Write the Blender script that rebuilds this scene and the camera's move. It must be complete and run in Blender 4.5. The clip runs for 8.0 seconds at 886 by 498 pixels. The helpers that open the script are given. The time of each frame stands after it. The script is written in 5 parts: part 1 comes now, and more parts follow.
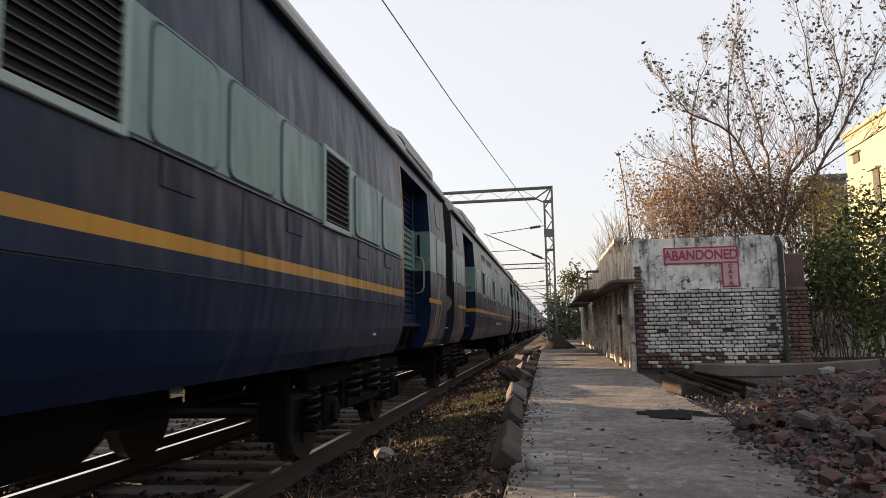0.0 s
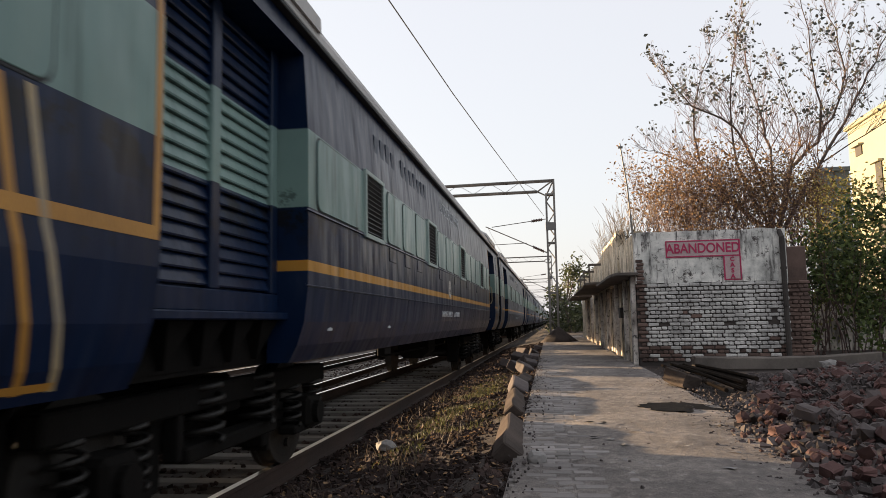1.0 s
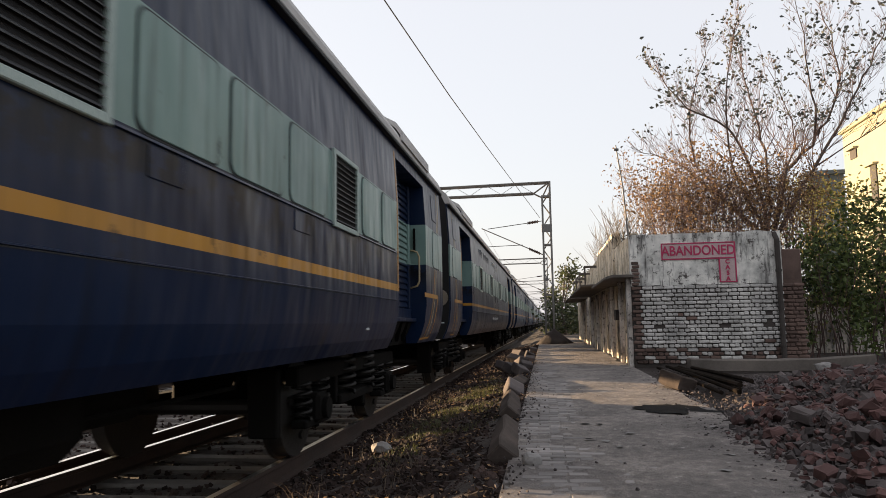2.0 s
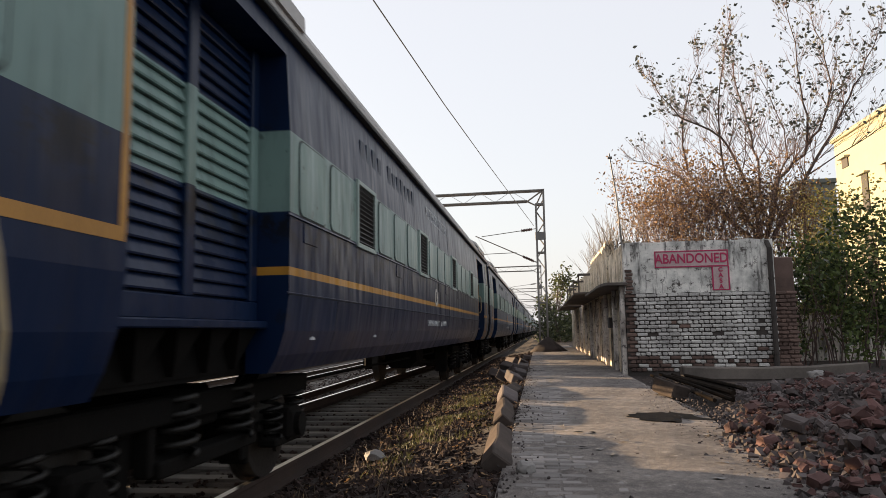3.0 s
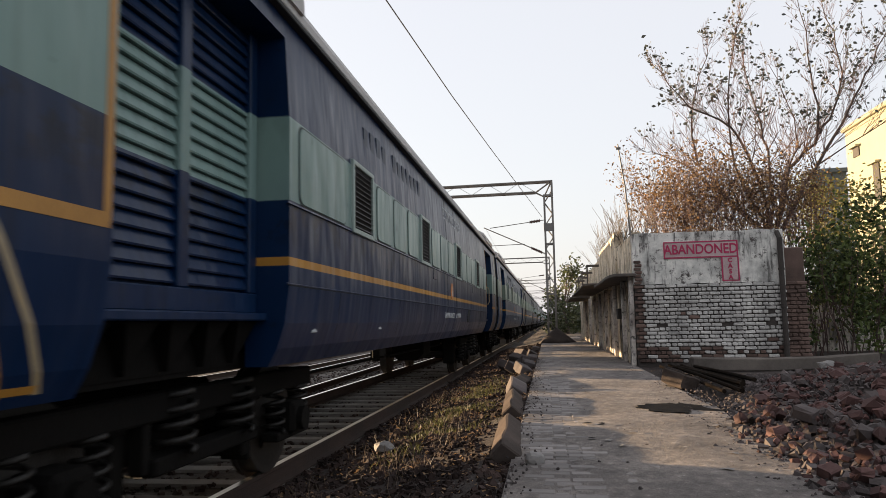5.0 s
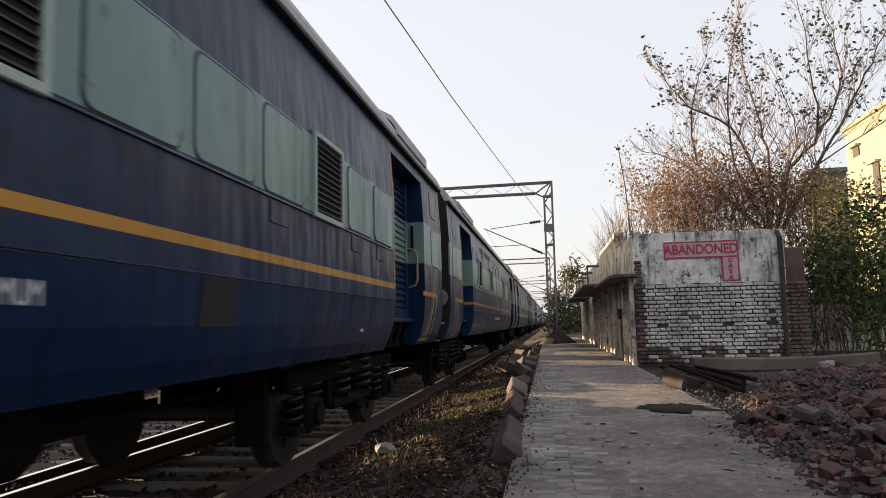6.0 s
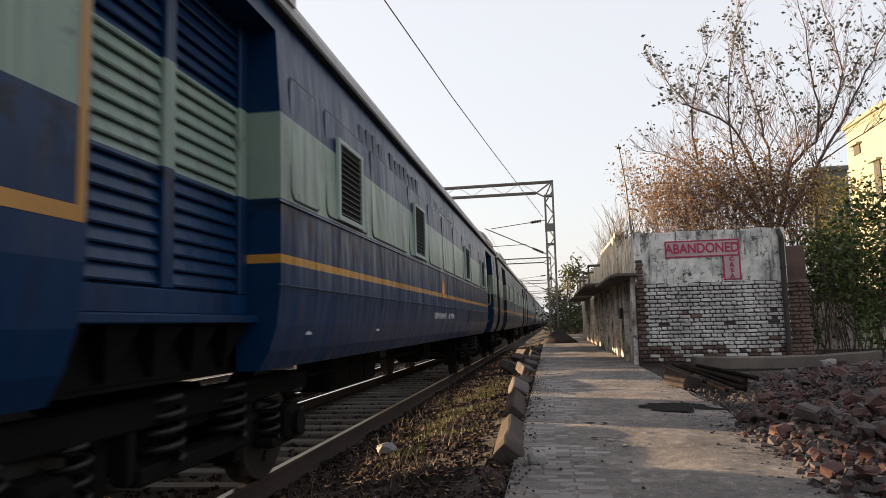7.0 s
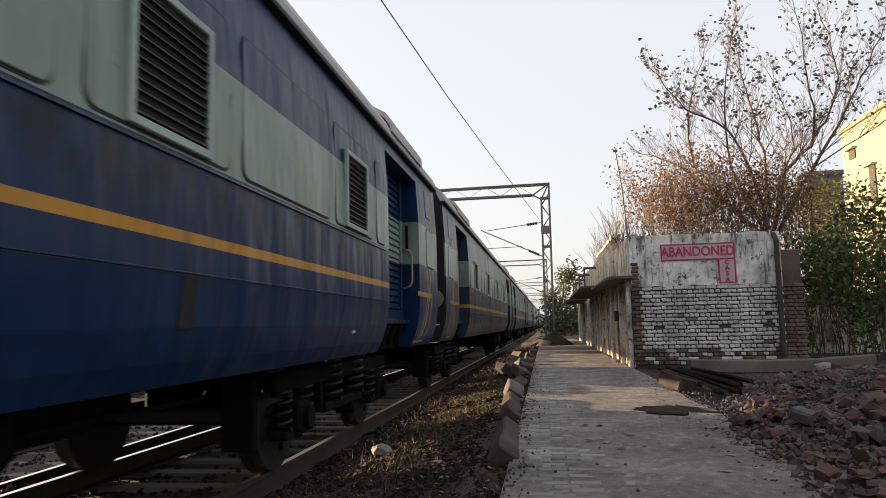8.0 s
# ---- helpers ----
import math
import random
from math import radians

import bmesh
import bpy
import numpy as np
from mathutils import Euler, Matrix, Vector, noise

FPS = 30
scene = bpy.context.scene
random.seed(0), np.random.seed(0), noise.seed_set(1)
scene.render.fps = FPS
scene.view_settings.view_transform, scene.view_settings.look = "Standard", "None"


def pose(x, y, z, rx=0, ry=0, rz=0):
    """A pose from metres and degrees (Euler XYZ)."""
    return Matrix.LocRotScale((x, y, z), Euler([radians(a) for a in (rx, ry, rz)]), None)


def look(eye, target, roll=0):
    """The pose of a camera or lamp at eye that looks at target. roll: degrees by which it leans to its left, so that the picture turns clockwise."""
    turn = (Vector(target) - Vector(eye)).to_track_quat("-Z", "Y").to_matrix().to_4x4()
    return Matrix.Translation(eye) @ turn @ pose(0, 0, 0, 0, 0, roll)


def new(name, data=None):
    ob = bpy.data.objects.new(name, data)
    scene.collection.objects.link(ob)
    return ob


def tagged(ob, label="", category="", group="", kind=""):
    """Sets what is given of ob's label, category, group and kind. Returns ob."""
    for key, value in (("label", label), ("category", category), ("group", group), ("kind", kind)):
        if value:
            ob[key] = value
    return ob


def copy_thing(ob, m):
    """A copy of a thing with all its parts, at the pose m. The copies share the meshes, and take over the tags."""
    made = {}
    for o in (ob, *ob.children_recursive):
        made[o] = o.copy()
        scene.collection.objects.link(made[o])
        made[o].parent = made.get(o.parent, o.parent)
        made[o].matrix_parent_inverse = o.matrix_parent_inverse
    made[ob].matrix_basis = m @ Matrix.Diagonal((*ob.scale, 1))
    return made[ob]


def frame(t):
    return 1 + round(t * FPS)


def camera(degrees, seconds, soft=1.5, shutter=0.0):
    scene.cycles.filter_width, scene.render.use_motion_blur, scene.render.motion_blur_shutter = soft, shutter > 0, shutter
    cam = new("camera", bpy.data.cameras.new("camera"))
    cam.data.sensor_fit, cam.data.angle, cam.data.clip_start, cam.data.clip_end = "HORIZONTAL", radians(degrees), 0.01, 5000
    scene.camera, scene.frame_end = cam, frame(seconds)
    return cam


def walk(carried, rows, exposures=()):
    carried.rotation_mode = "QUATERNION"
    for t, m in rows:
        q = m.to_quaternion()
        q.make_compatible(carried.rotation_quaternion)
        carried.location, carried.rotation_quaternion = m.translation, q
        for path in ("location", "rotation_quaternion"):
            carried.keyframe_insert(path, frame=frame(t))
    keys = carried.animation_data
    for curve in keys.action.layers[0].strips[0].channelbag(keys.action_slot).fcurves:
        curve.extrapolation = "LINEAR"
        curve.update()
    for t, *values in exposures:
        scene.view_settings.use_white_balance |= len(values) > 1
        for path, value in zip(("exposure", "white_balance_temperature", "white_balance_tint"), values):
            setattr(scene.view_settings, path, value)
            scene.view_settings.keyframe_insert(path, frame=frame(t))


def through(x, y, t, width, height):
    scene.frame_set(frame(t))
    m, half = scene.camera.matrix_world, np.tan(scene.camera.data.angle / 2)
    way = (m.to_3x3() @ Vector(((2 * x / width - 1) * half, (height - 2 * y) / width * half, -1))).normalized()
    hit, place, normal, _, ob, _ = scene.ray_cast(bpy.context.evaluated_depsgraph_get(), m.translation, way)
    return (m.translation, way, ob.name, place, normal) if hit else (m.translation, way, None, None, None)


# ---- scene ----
cam = camera(64.0, 8.0, soft=0.85, shutter=0.12)
EYE = (0.0, 0.0, 1.0)
TURNS = [
    (0.0, 96.439, 1.081, 8.339), (0.5, 96.184, 1.136, 8.513), (1.0, 95.899, 1.100, 8.481),
    (1.5, 95.825, 1.087, 8.356), (3.0, 96.628, 0.925, 7.636), (3.5, 96.607, 1.415, 7.792),
    (4.0, 96.420, 1.350, 7.982), (4.5, 95.950, 1.063, 8.336), (6.0, 96.061, 1.321, 8.369),
    (6.5, 95.967, 1.465, 8.512), (7.0, 96.061, 1.538, 8.472), (7.5, 96.110, 1.458, 8.296),
    (8.0, 96.186, 1.231, 8.123)]
walk(cam, [(t, pose(*EYE, rx, ry, rz)) for t, rx, ry, rz in TURNS])

# ---- light ----
SUN_TURN = 66.0     # degrees from the track's far end towards the far side of the train
SUN_UP = 4.8
scene.view_settings.exposure = 1.74
world = bpy.data.worlds.new("sky")
scene.world = world
world.use_nodes = True
wn = world.node_tree
sky = wn.nodes.new("ShaderNodeTexSky")
sky.sky_type = "NISHITA"
sky.sun_disc = False
sky.sun_elevation = radians(SUN_UP)
sky.sun_rotation = radians(-SUN_TURN)
sky.air_density, sky.dust_density, sky.ozone_density = 1.0, 3.0, 1.5
haze = wn.nodes.new("ShaderNodeMix")
haze.data_type = "RGBA"
haze.inputs["Factor"].default_value = 0.38
haze.inputs["B"].default_value = (10.5, 10.3, 10.7, 1)
wn.links.new(sky.outputs[0], haze.inputs["A"])
wn.links.new(haze.outputs["Result"], wn.nodes["Background"].inputs[0])
wn.nodes["Background"].inputs[1].default_value = 0.057
lamp = bpy.data.lights.new("sun", "SUN")
lamp.energy, lamp.angle, lamp.color = 5.0, radians(0.6), (1.0, 0.71, 0.43)
sun_dir = Vector((-math.sin(radians(SUN_TURN)) * math.cos(radians(SUN_UP)),
                  math.cos(radians(SUN_TURN)) * math.cos(radians(SUN_UP)), math.sin(radians(SUN_UP))))
sun = new("sun", lamp)
sun.matrix_world = look(sun_dir * 60, (0, 0, 0))

# ---- materials ----


def material(name, rough=0.7, metal=0.0):
    m = bpy.data.materials.new(name)
    m.use_nodes = True
    nt = m.node_tree
    b = nt.nodes["Principled BSDF"]
    b.inputs["Roughness"].default_value = rough
    b.inputs["Metallic"].default_value = metal
    return m, nt, b


def coords(nt, scale=(1, 1, 1), kind="Object"):
    tc = nt.nodes.new("ShaderNodeTexCoord")
    mp = nt.nodes.new("ShaderNodeMapping")
    mp.inputs["Scale"].default_value = scale
    nt.links.new(tc.outputs[kind], mp.inputs["Vector"])
    return mp.outputs[0]


def world_coords(nt, scale=(1, 1, 1)):
    tc = nt.nodes.new("ShaderNodeNewGeometry")
    mp = nt.nodes.new("ShaderNodeMapping")
    mp.inputs["Scale"].default_value = scale
    nt.links.new(tc.outputs["Position"], mp.inputs["Vector"])
    return mp.outputs[0]


def noise_tex(nt, vec, scale, detail=5.0, rough=0.6):
    n = nt.nodes.new("ShaderNodeTexNoise")
    n.inputs["Scale"].default_value = scale
    n.inputs["Detail"].default_value = detail
    n.inputs["Roughness"].default_value = rough
    nt.links.new(vec, n.inputs["Vector"])
    return n.outputs["Fac"]


def ramp(nt, fac, stops, constant=False):
    r = nt.nodes.new("ShaderNodeValToRGB")
    if constant:
        r.color_ramp.interpolation = "CONSTANT"
    els = r.color_ramp.elements
    while len(els) < len(stops):
        els.new(0.5)
    for e, (p, c) in zip(els, stops):
        e.position = p
        e.color = (*c, 1) if len(c) == 3 else c
    nt.links.new(fac, r.inputs["Fac"])
    return r.outputs["Color"]


def mix(nt, fac, a, b, mode="MIX"):
    n = nt.nodes.new("ShaderNodeMix")
    n.data_type, n.blend_type = "RGBA", mode
    for s, v in ((n.inputs["Factor"], fac), (n.inputs["A"], a), (n.inputs["B"], b)):
        if isinstance(v, (int, float)):
            s.default_value = v
        elif isinstance(v, tuple):
            s.default_value = (*v, 1)
        else:
            nt.links.new(v, s)
    return n.outputs["Result"]


def calc(nt, op, a, b=0.5):
    n = nt.nodes.new("ShaderNodeMath")
    n.operation = op
    for s, v in zip(n.inputs, (a, b)):
        if isinstance(v, (int, float)):
            s.default_value = v
        else:
            nt.links.new(v, s)
    return n.outputs[0]


def bump(nt, b, height, strength=0.4, distance=0.02):
    n = nt.nodes.new("ShaderNodeBump")
    n.inputs["Strength"].default_value = strength
    n.inputs["Distance"].default_value = distance
    nt.links.new(height, n.inputs["Height"])
    nt.links.new(n.outputs[0], b.inputs["Normal"])


def grainy(name, dark, light, scale=6.0, rough=0.8, metal=0.0, relief=0.4, distance=0.01, spread=0.25, piece=0.0, lo=0.3, hi=0.7):
    """A rough surface: two scales of variation between two colours, and a tint per object."""
    m, nt, b = material(name, rough, metal)
    v = world_coords(nt) if piece == 0 else coords(nt)
    big = noise_tex(nt, world_coords(nt), scale * 0.22, 4)
    fine = noise_tex(nt, v, scale * 5, 6, 0.7)
    col = ramp(nt, calc(nt, "ADD", calc(nt, "MULTIPLY", big, 1 - spread), calc(nt, "MULTIPLY", fine, spread)), [(lo, dark), (hi, light)])
    if piece:
        oi = nt.nodes.new("ShaderNodeObjectInfo")
        ge = nt.nodes.new("ShaderNodeNewGeometry")
        rnd = calc(nt, "FRACT", calc(nt, "ADD", oi.outputs["Random"], ge.outputs["Random Per Island"]))
        k = calc(nt, "ADD", calc(nt, "MULTIPLY", rnd, piece), 1 - piece / 2)
        col = mix(nt, 1.0, col, ramp(nt, calc(nt, "MULTIPLY", k, 0.5), [(0, (0, 0, 0)), (1, (2, 2, 2))]), "MULTIPLY")
    nt.links.new(col, b.inputs["Base Color"])
    bump(nt, b, fine, relief, distance)
    return m


def coach_paint(name, blue, green, stain=0.5, stripe=True, seed=0.0, lift=0.0):
    """Railway paint in bands by height over the rail, streaked downwards and dented."""
    m, nt, b = material(name, 0.42)
    b.inputs["Specular IOR Level"].default_value = 0.20
    # dusty sheen, standing in for sky reflection at grazing angles
    b.inputs["Sheen Weight"].default_value = 0.02
    b.inputs["Sheen Roughness"].default_value = 0.35
    b.inputs["Sheen Tint"].default_value = (0.95, 0.88, 0.80, 1)
    tc = nt.nodes.new("ShaderNodeTexCoord")
    sep = nt.nodes.new("ShaderNodeSeparateXYZ")
    nt.links.new(tc.outputs["Object"], sep.inputs[0])
    z = calc(nt, "DIVIDE", sep.outputs["Z"], 5.0)
    stops = [(0.0, blue)]
    if stripe:
        stops += [((1.620 + lift) / 5, (0.42, 0.205, 0.030)), ((1.681 + lift) / 5, blue)]
    stops += [(2.075 / 5, green), (2.665 / 5, blue)]
    base = ramp(nt, z, stops, constant=True)
    off = nt.nodes.new("ShaderNodeVectorMath")
    off.operation = "ADD"
    off.inputs[1].default_value = (seed, seed * 3.1, 0)
    nt.links.new(tc.outputs["Object"], off.inputs[0])
    mp = nt.nodes.new("ShaderNodeMapping")
    mp.inputs["Scale"].default_value = (1, 5.5, 0.35)
    nt.links.new(off.outputs[0], mp.inputs["Vector"])
    streak = noise_tex(nt, mp.outputs[0], 1.7, 6, 0.65)
    blotch = noise_tex(nt, off.outputs[0], 0.9, 5, 0.6)
    fine = noise_tex(nt, off.outputs[0], 40, 5, 0.7)
    # sun-bleached and chalky patches
    chalk = ramp(nt, blotch, [(0.42, (0, 0, 0)), (0.68, (1, 1, 1))])
    pale = tuple(min(1, c * 1.9 + 0.004) for c in blue)
    col = mix(nt, calc(nt, "MULTIPLY", chalk, 0.45), base, mix(nt, 0.45, base, pale))
    # rain streaks, pale and dark
    dk = ramp(nt, streak, [(0.30, (1, 1, 1)), (0.46, (0, 0, 0))])
    col = mix(nt, calc(nt, "MULTIPLY", dk, stain), col, mix(nt, 0.6, col, (0.0035, 0.0038, 0.005)))
    lt = ramp(nt, streak, [(0.60, (0, 0, 0)), (0.68, (1, 1, 1))])
    col = mix(nt, calc(nt, "MULTIPLY", lt, stain * 0.09), col, mix(nt, 0.4, col, (0.24, 0.26, 0.30)))
    # grime patches with ragged edges below the window band
    up = nt.nodes.new("ShaderNodeMapRange")
    up.inputs["From Min"].default_value, up.inputs["From Max"].default_value = 1.72, 1.98
    nt.links.new(sep.outputs["Z"], up.inputs["Value"])
    dn = nt.nodes.new("ShaderNodeMapRange")
    dn.inputs["From Min"].default_value, dn.inputs["From Max"].default_value = 2.09, 2.06
    nt.links.new(sep.outputs["Z"], dn.inputs["Value"])
    ragged = ramp(nt, noise_tex(nt, off.outputs[0], 4.5, 6, 0.7), [(0.50, (0, 0, 0)), (0.55, (1, 1, 1))])
    grime = calc(nt, "MULTIPLY", calc(nt, "MULTIPLY", up.outputs[0], dn.outputs[0]), ragged)
    col = mix(nt, calc(nt, "MULTIPLY", grime, min(1.0, stain)), col, (0.004, 0.004, 0.005))
    # flaked paint, sparse, anywhere
    flake = ramp(nt, noise_tex(nt, off.outputs[0], 3.1, 7, 0.75), [(0.62, (0, 0, 0)), (0.65, (1, 1, 1))])
    col = mix(nt, calc(nt, "MULTIPLY", flake, stain * 0.8), col, mix(nt, 0.8, col, (0.006, 0.006, 0.007)))
    nt.links.new(col, b.inputs["Base Color"])
    r = nt.nodes.new("ShaderNodeMapRange")
    r.inputs["To Min"].default_value, r.inputs["To Max"].default_value = 0.24, 0.48
    nt.links.new(blotch, r.inputs["Value"])
    nt.links.new(r.outputs[0], b.inputs["Roughness"])
    mp2 = nt.nodes.new("ShaderNodeMapping")
    mp2.inputs["Scale"].default_value = (1, 1.6, 0.7)
    nt.links.new(off.outputs[0], mp2.inputs["Vector"])
    dent = noise_tex(nt, mp2.outputs[0], 1.3, 2, 0.5)
    mp3 = nt.nodes.new("ShaderNodeMapping")
    mp3.inputs["Scale"].default_value = (1, 4.2, 0.8)
    nt.links.new(off.outputs[0], mp3.inputs["Vector"])
    ripple = noise_tex(nt, mp3.outputs[0], 1.5, 3, 0.5)
    h = calc(nt, "ADD", calc(nt, "ADD", dent, calc(nt, "MULTIPLY", ripple, 0.22)), calc(nt, "MULTIPLY", fine, 0.006))
    bump(nt, b, h, 0.55, 0.085)
    return m


NAVY, BLUE = (0.0021, 0.0100, 0.034), (0.0015, 0.020, 0.064)
SEA, SAGE = (0.165, 0.250, 0.228), (0.205, 0.265, 0.218)
M_YELLOW = grainy("yellow_paint", (0.27, 0.125, 0.02), (0.43, 0.21, 0.035), 8, 0.5, relief=0.15, distance=0.003)
M_FADED = grainy("faded_yellow_paint", (0.20, 0.18, 0.15), (0.42, 0.31, 0.15), 10, 0.6, relief=0.15, distance=0.003)
M_WHITE = grainy("white_lettering", (0.34, 0.36, 0.38), (0.52, 0.54, 0.56), 14, 0.6, relief=0.1, distance=0.002)
M_FADEDWHITE = grainy("faded_white_lettering", (0.012, 0.02, 0.04), (0.06, 0.075, 0.10), 9, 0.6, relief=0.1, distance=0.002)
M_BLACK = grainy("black_rubber", (0.004, 0.004, 0.005), (0.011, 0.010, 0.010), 6, 0.9, relief=0.3)
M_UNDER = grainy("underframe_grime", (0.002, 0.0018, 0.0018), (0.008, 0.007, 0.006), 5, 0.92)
M_SEAL = grainy("dark_seam", (0.010, 0.012, 0.015), (0.03, 0.032, 0.035), 12, 0.8)
M_SLAT = grainy("dark_louvre", (0.02, 0.022, 0.024), (0.07, 0.075, 0.08), 12, 0.5, 0.3)
M_ROOF = grainy("roof_grey", (0.32, 0.31, 0.30), (0.52, 0.50, 0.48), 2, 0.7)
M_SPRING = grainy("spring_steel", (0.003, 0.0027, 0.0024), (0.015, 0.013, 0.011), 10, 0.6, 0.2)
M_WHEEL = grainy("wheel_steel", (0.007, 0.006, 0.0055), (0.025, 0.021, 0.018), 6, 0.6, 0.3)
M_DISC = grainy("dull_cream_plate", (0.36, 0.33, 0.30), (0.54, 0.51, 0.47), 10, 0.6)
M_PLATE = grainy("dull_brown_plate", (0.13, 0.105, 0.08), (0.24, 0.20, 0.16), 10, 0.6)
M_ORANGE = grainy("orange_emblem", (0.45, 0.16, 0.05), (0.62, 0.26, 0.08), 10, 0.6)
M_RAILTOP = grainy("polished_rail_head", (0.55, 0.54, 0.53), (0.72, 0.7, 0.68), 3, 0.30, 1.0, 0.05, 0.002)
M_RAIL = grainy("rusty_rail", (0.015, 0.009, 0.007), (0.048, 0.026, 0.018), 5, 0.8, 0.1)
M_SLEEPER = grainy("concrete_sleeper", (0.06, 0.053, 0.048), (0.16, 0.145, 0.132), 4, 0.85, piece=0.5)
M_BALLAST = grainy("ballast_stone", (0.008, 0.0055, 0.005), (0.052, 0.034, 0.029), 6, 0.9, piece=1.0)
M_GROUND = grainy("brown_earth", (0.015, 0.0105, 0.009), (0.048, 0.034, 0.028), 3.0, 0.95, relief=0.8, distance=0.03, spread=0.5)
M_PAVER = grainy("worn_paver", (0.12, 0.108, 0.103), (0.27, 0.245, 0.232), 5, 0.8, piece=0.7)
M_FRAME = grainy("window_frame_paint", (0.20, 0.26, 0.24), (0.36, 0.43, 0.40), 6, 0.5)
M_KERB = grainy("weathered_kerbstone", (0.032, 0.026, 0.023), (0.095, 0.074, 0.064), 7, 0.9, piece=0.3)
M_RUBBLE = grainy("broken_brick", (0.034, 0.019, 0.018), (0.135, 0.070, 0.063), 5, 0.92, piece=0.9)
M_STONE = grainy("grey_rubble_stone", (0.030, 0.025, 0.025), (0.115, 0.094, 0.09), 5, 0.9, piece=0.9)
M_WBRICK = grainy("whitewashed_brick", (0.22, 0.21, 0.20), (0.56, 0.54, 0.515), 7, 0.88, piece=0.4, lo=0.36, hi=0.58, spread=0.4)
M_RBRICK = grainy("bare_brick", (0.05, 0.032, 0.027), (0.17, 0.11, 0.09), 6, 0.9, piece=0.6)
M_MORTAR = grainy("dark_mortar", (0.03, 0.025, 0.023), (0.09, 0.075, 0.068), 8, 0.95)
M_ROOFSLAB = grainy("stained_slab", (0.06, 0.053, 0.048), (0.18, 0.155, 0.137), 4, 0.9)
M_DARKWOOD = grainy("dark_door_gap", (0.02, 0.017, 0.015), (0.06, 0.05, 0.045), 5, 0.9)
M_RED = grainy("crimson_paint", (0.30, 0.012, 0.055), (0.42, 0.03, 0.10), 16, 0.7, lo=0.36, hi=0.56, spread=0.6)
M_PINK = grainy("faded_pink_paint", (0.30, 0.22, 0.22), (0.62, 0.47, 0.47), 7, 0.85, spread=0.5)
M_STEEL = grainy("galvanised_steel", (0.10, 0.095, 0.09), (0.24, 0.225, 0.21), 4, 0.6, 0.5)
M_WIRE = grainy("dark_wire", (0.08, 0.08, 0.08), (0.16, 0.155, 0.15), 4, 0.5, 0.4)
M_CERAMIC = grainy("brown_insulator", (0.05, 0.03, 0.025), (0.10, 0.06, 0.05), 8, 0.25)
M_TAR = grainy("black_tar_cloth", (0.005, 0.005, 0.005), (0.018, 0.016, 0.015), 8, 0.8)
M_PIPE = grainy("rusted_pole", (0.006, 0.005, 0.004), (0.024, 0.018, 0.014), 6, 0.95, piece=0.4)
M_CREAM = grainy("cream_render", (0.29, 0.27, 0.18), (0.38, 0.355, 0.25), 0.6, 0.85)
M_SLATE = grainy("blue_grey_sheet", (0.07, 0.10, 0.14), (0.12, 0.16, 0.20), 0.8, 0.7)
M_VOID = grainy("dark_opening", (0.03, 0.028, 0.025), (0.07, 0.06, 0.05), 1, 0.8)
M_BARK = grainy("pale_bark", (0.04, 0.030, 0.026), (0.13, 0.097, 0.082), 6, 0.9)
M_TWIG = grainy("brown_twig", (0.055, 0.036, 0.032), (0.17, 0.108, 0.096), 6, 0.9)
M_PAPER = grainy("litter_paper", (0.13, 0.125, 0.12), (0.26, 0.245, 0.235), 20, 0.8)


def leaf_mat(name, a, c, through=0.5):
    m, nt, b = material(name, 0.6)
    ge = nt.nodes.new("ShaderNodeNewGeometry")
    col = ramp(nt, ge.outputs["Random Per Island"], [(0.0, a), (1.0, c)])
    nt.links.new(col, b.inputs["Base Color"])
    tr = nt.nodes.new("ShaderNodeBsdfTranslucent")
    nt.links.new(col, tr.inputs["Color"])
    ms = nt.nodes.new("ShaderNodeMixShader")
    ms.inputs[0].default_value = through
    nt.links.new(b.outputs[0], ms.inputs[1])
    nt.links.new(tr.outputs[0], ms.inputs[2])
    nt.links.new(ms.outputs[0], nt.nodes["Material Output"].inputs["Surface"])
    return m


M_LEAF = leaf_mat("grey_green_leaf", (0.035, 0.042, 0.04), (0.10, 0.11, 0.095), 0.3)
M_DRYLEAF = leaf_mat("russet_dry_leaf", (0.05, 0.032, 0.02), (0.34, 0.20, 0.09), 0.35)
M_BUSH = leaf_mat("dark_green_leaf", (0.014, 0.022, 0.008), (0.09, 0.10, 0.04), 0.4)
M_THICKET = leaf_mat("deep_green_leaf", (0.012, 0.024, 0.008), (0.13, 0.17, 0.045), 0.4)
M_OLIVE = leaf_mat("olive_brown_leaf", (0.08, 0.065, 0.022), (0.30, 0.28, 0.09), 0.45)
M_GRASS = leaf_mat("grass_blade", (0.028, 0.032, 0.010), (0.10, 0.10, 0.035), 0.4)
M_STRAW = leaf_mat("dry_straw", (0.055, 0.04, 0.028), (0.15, 0.11, 0.075), 0.3)


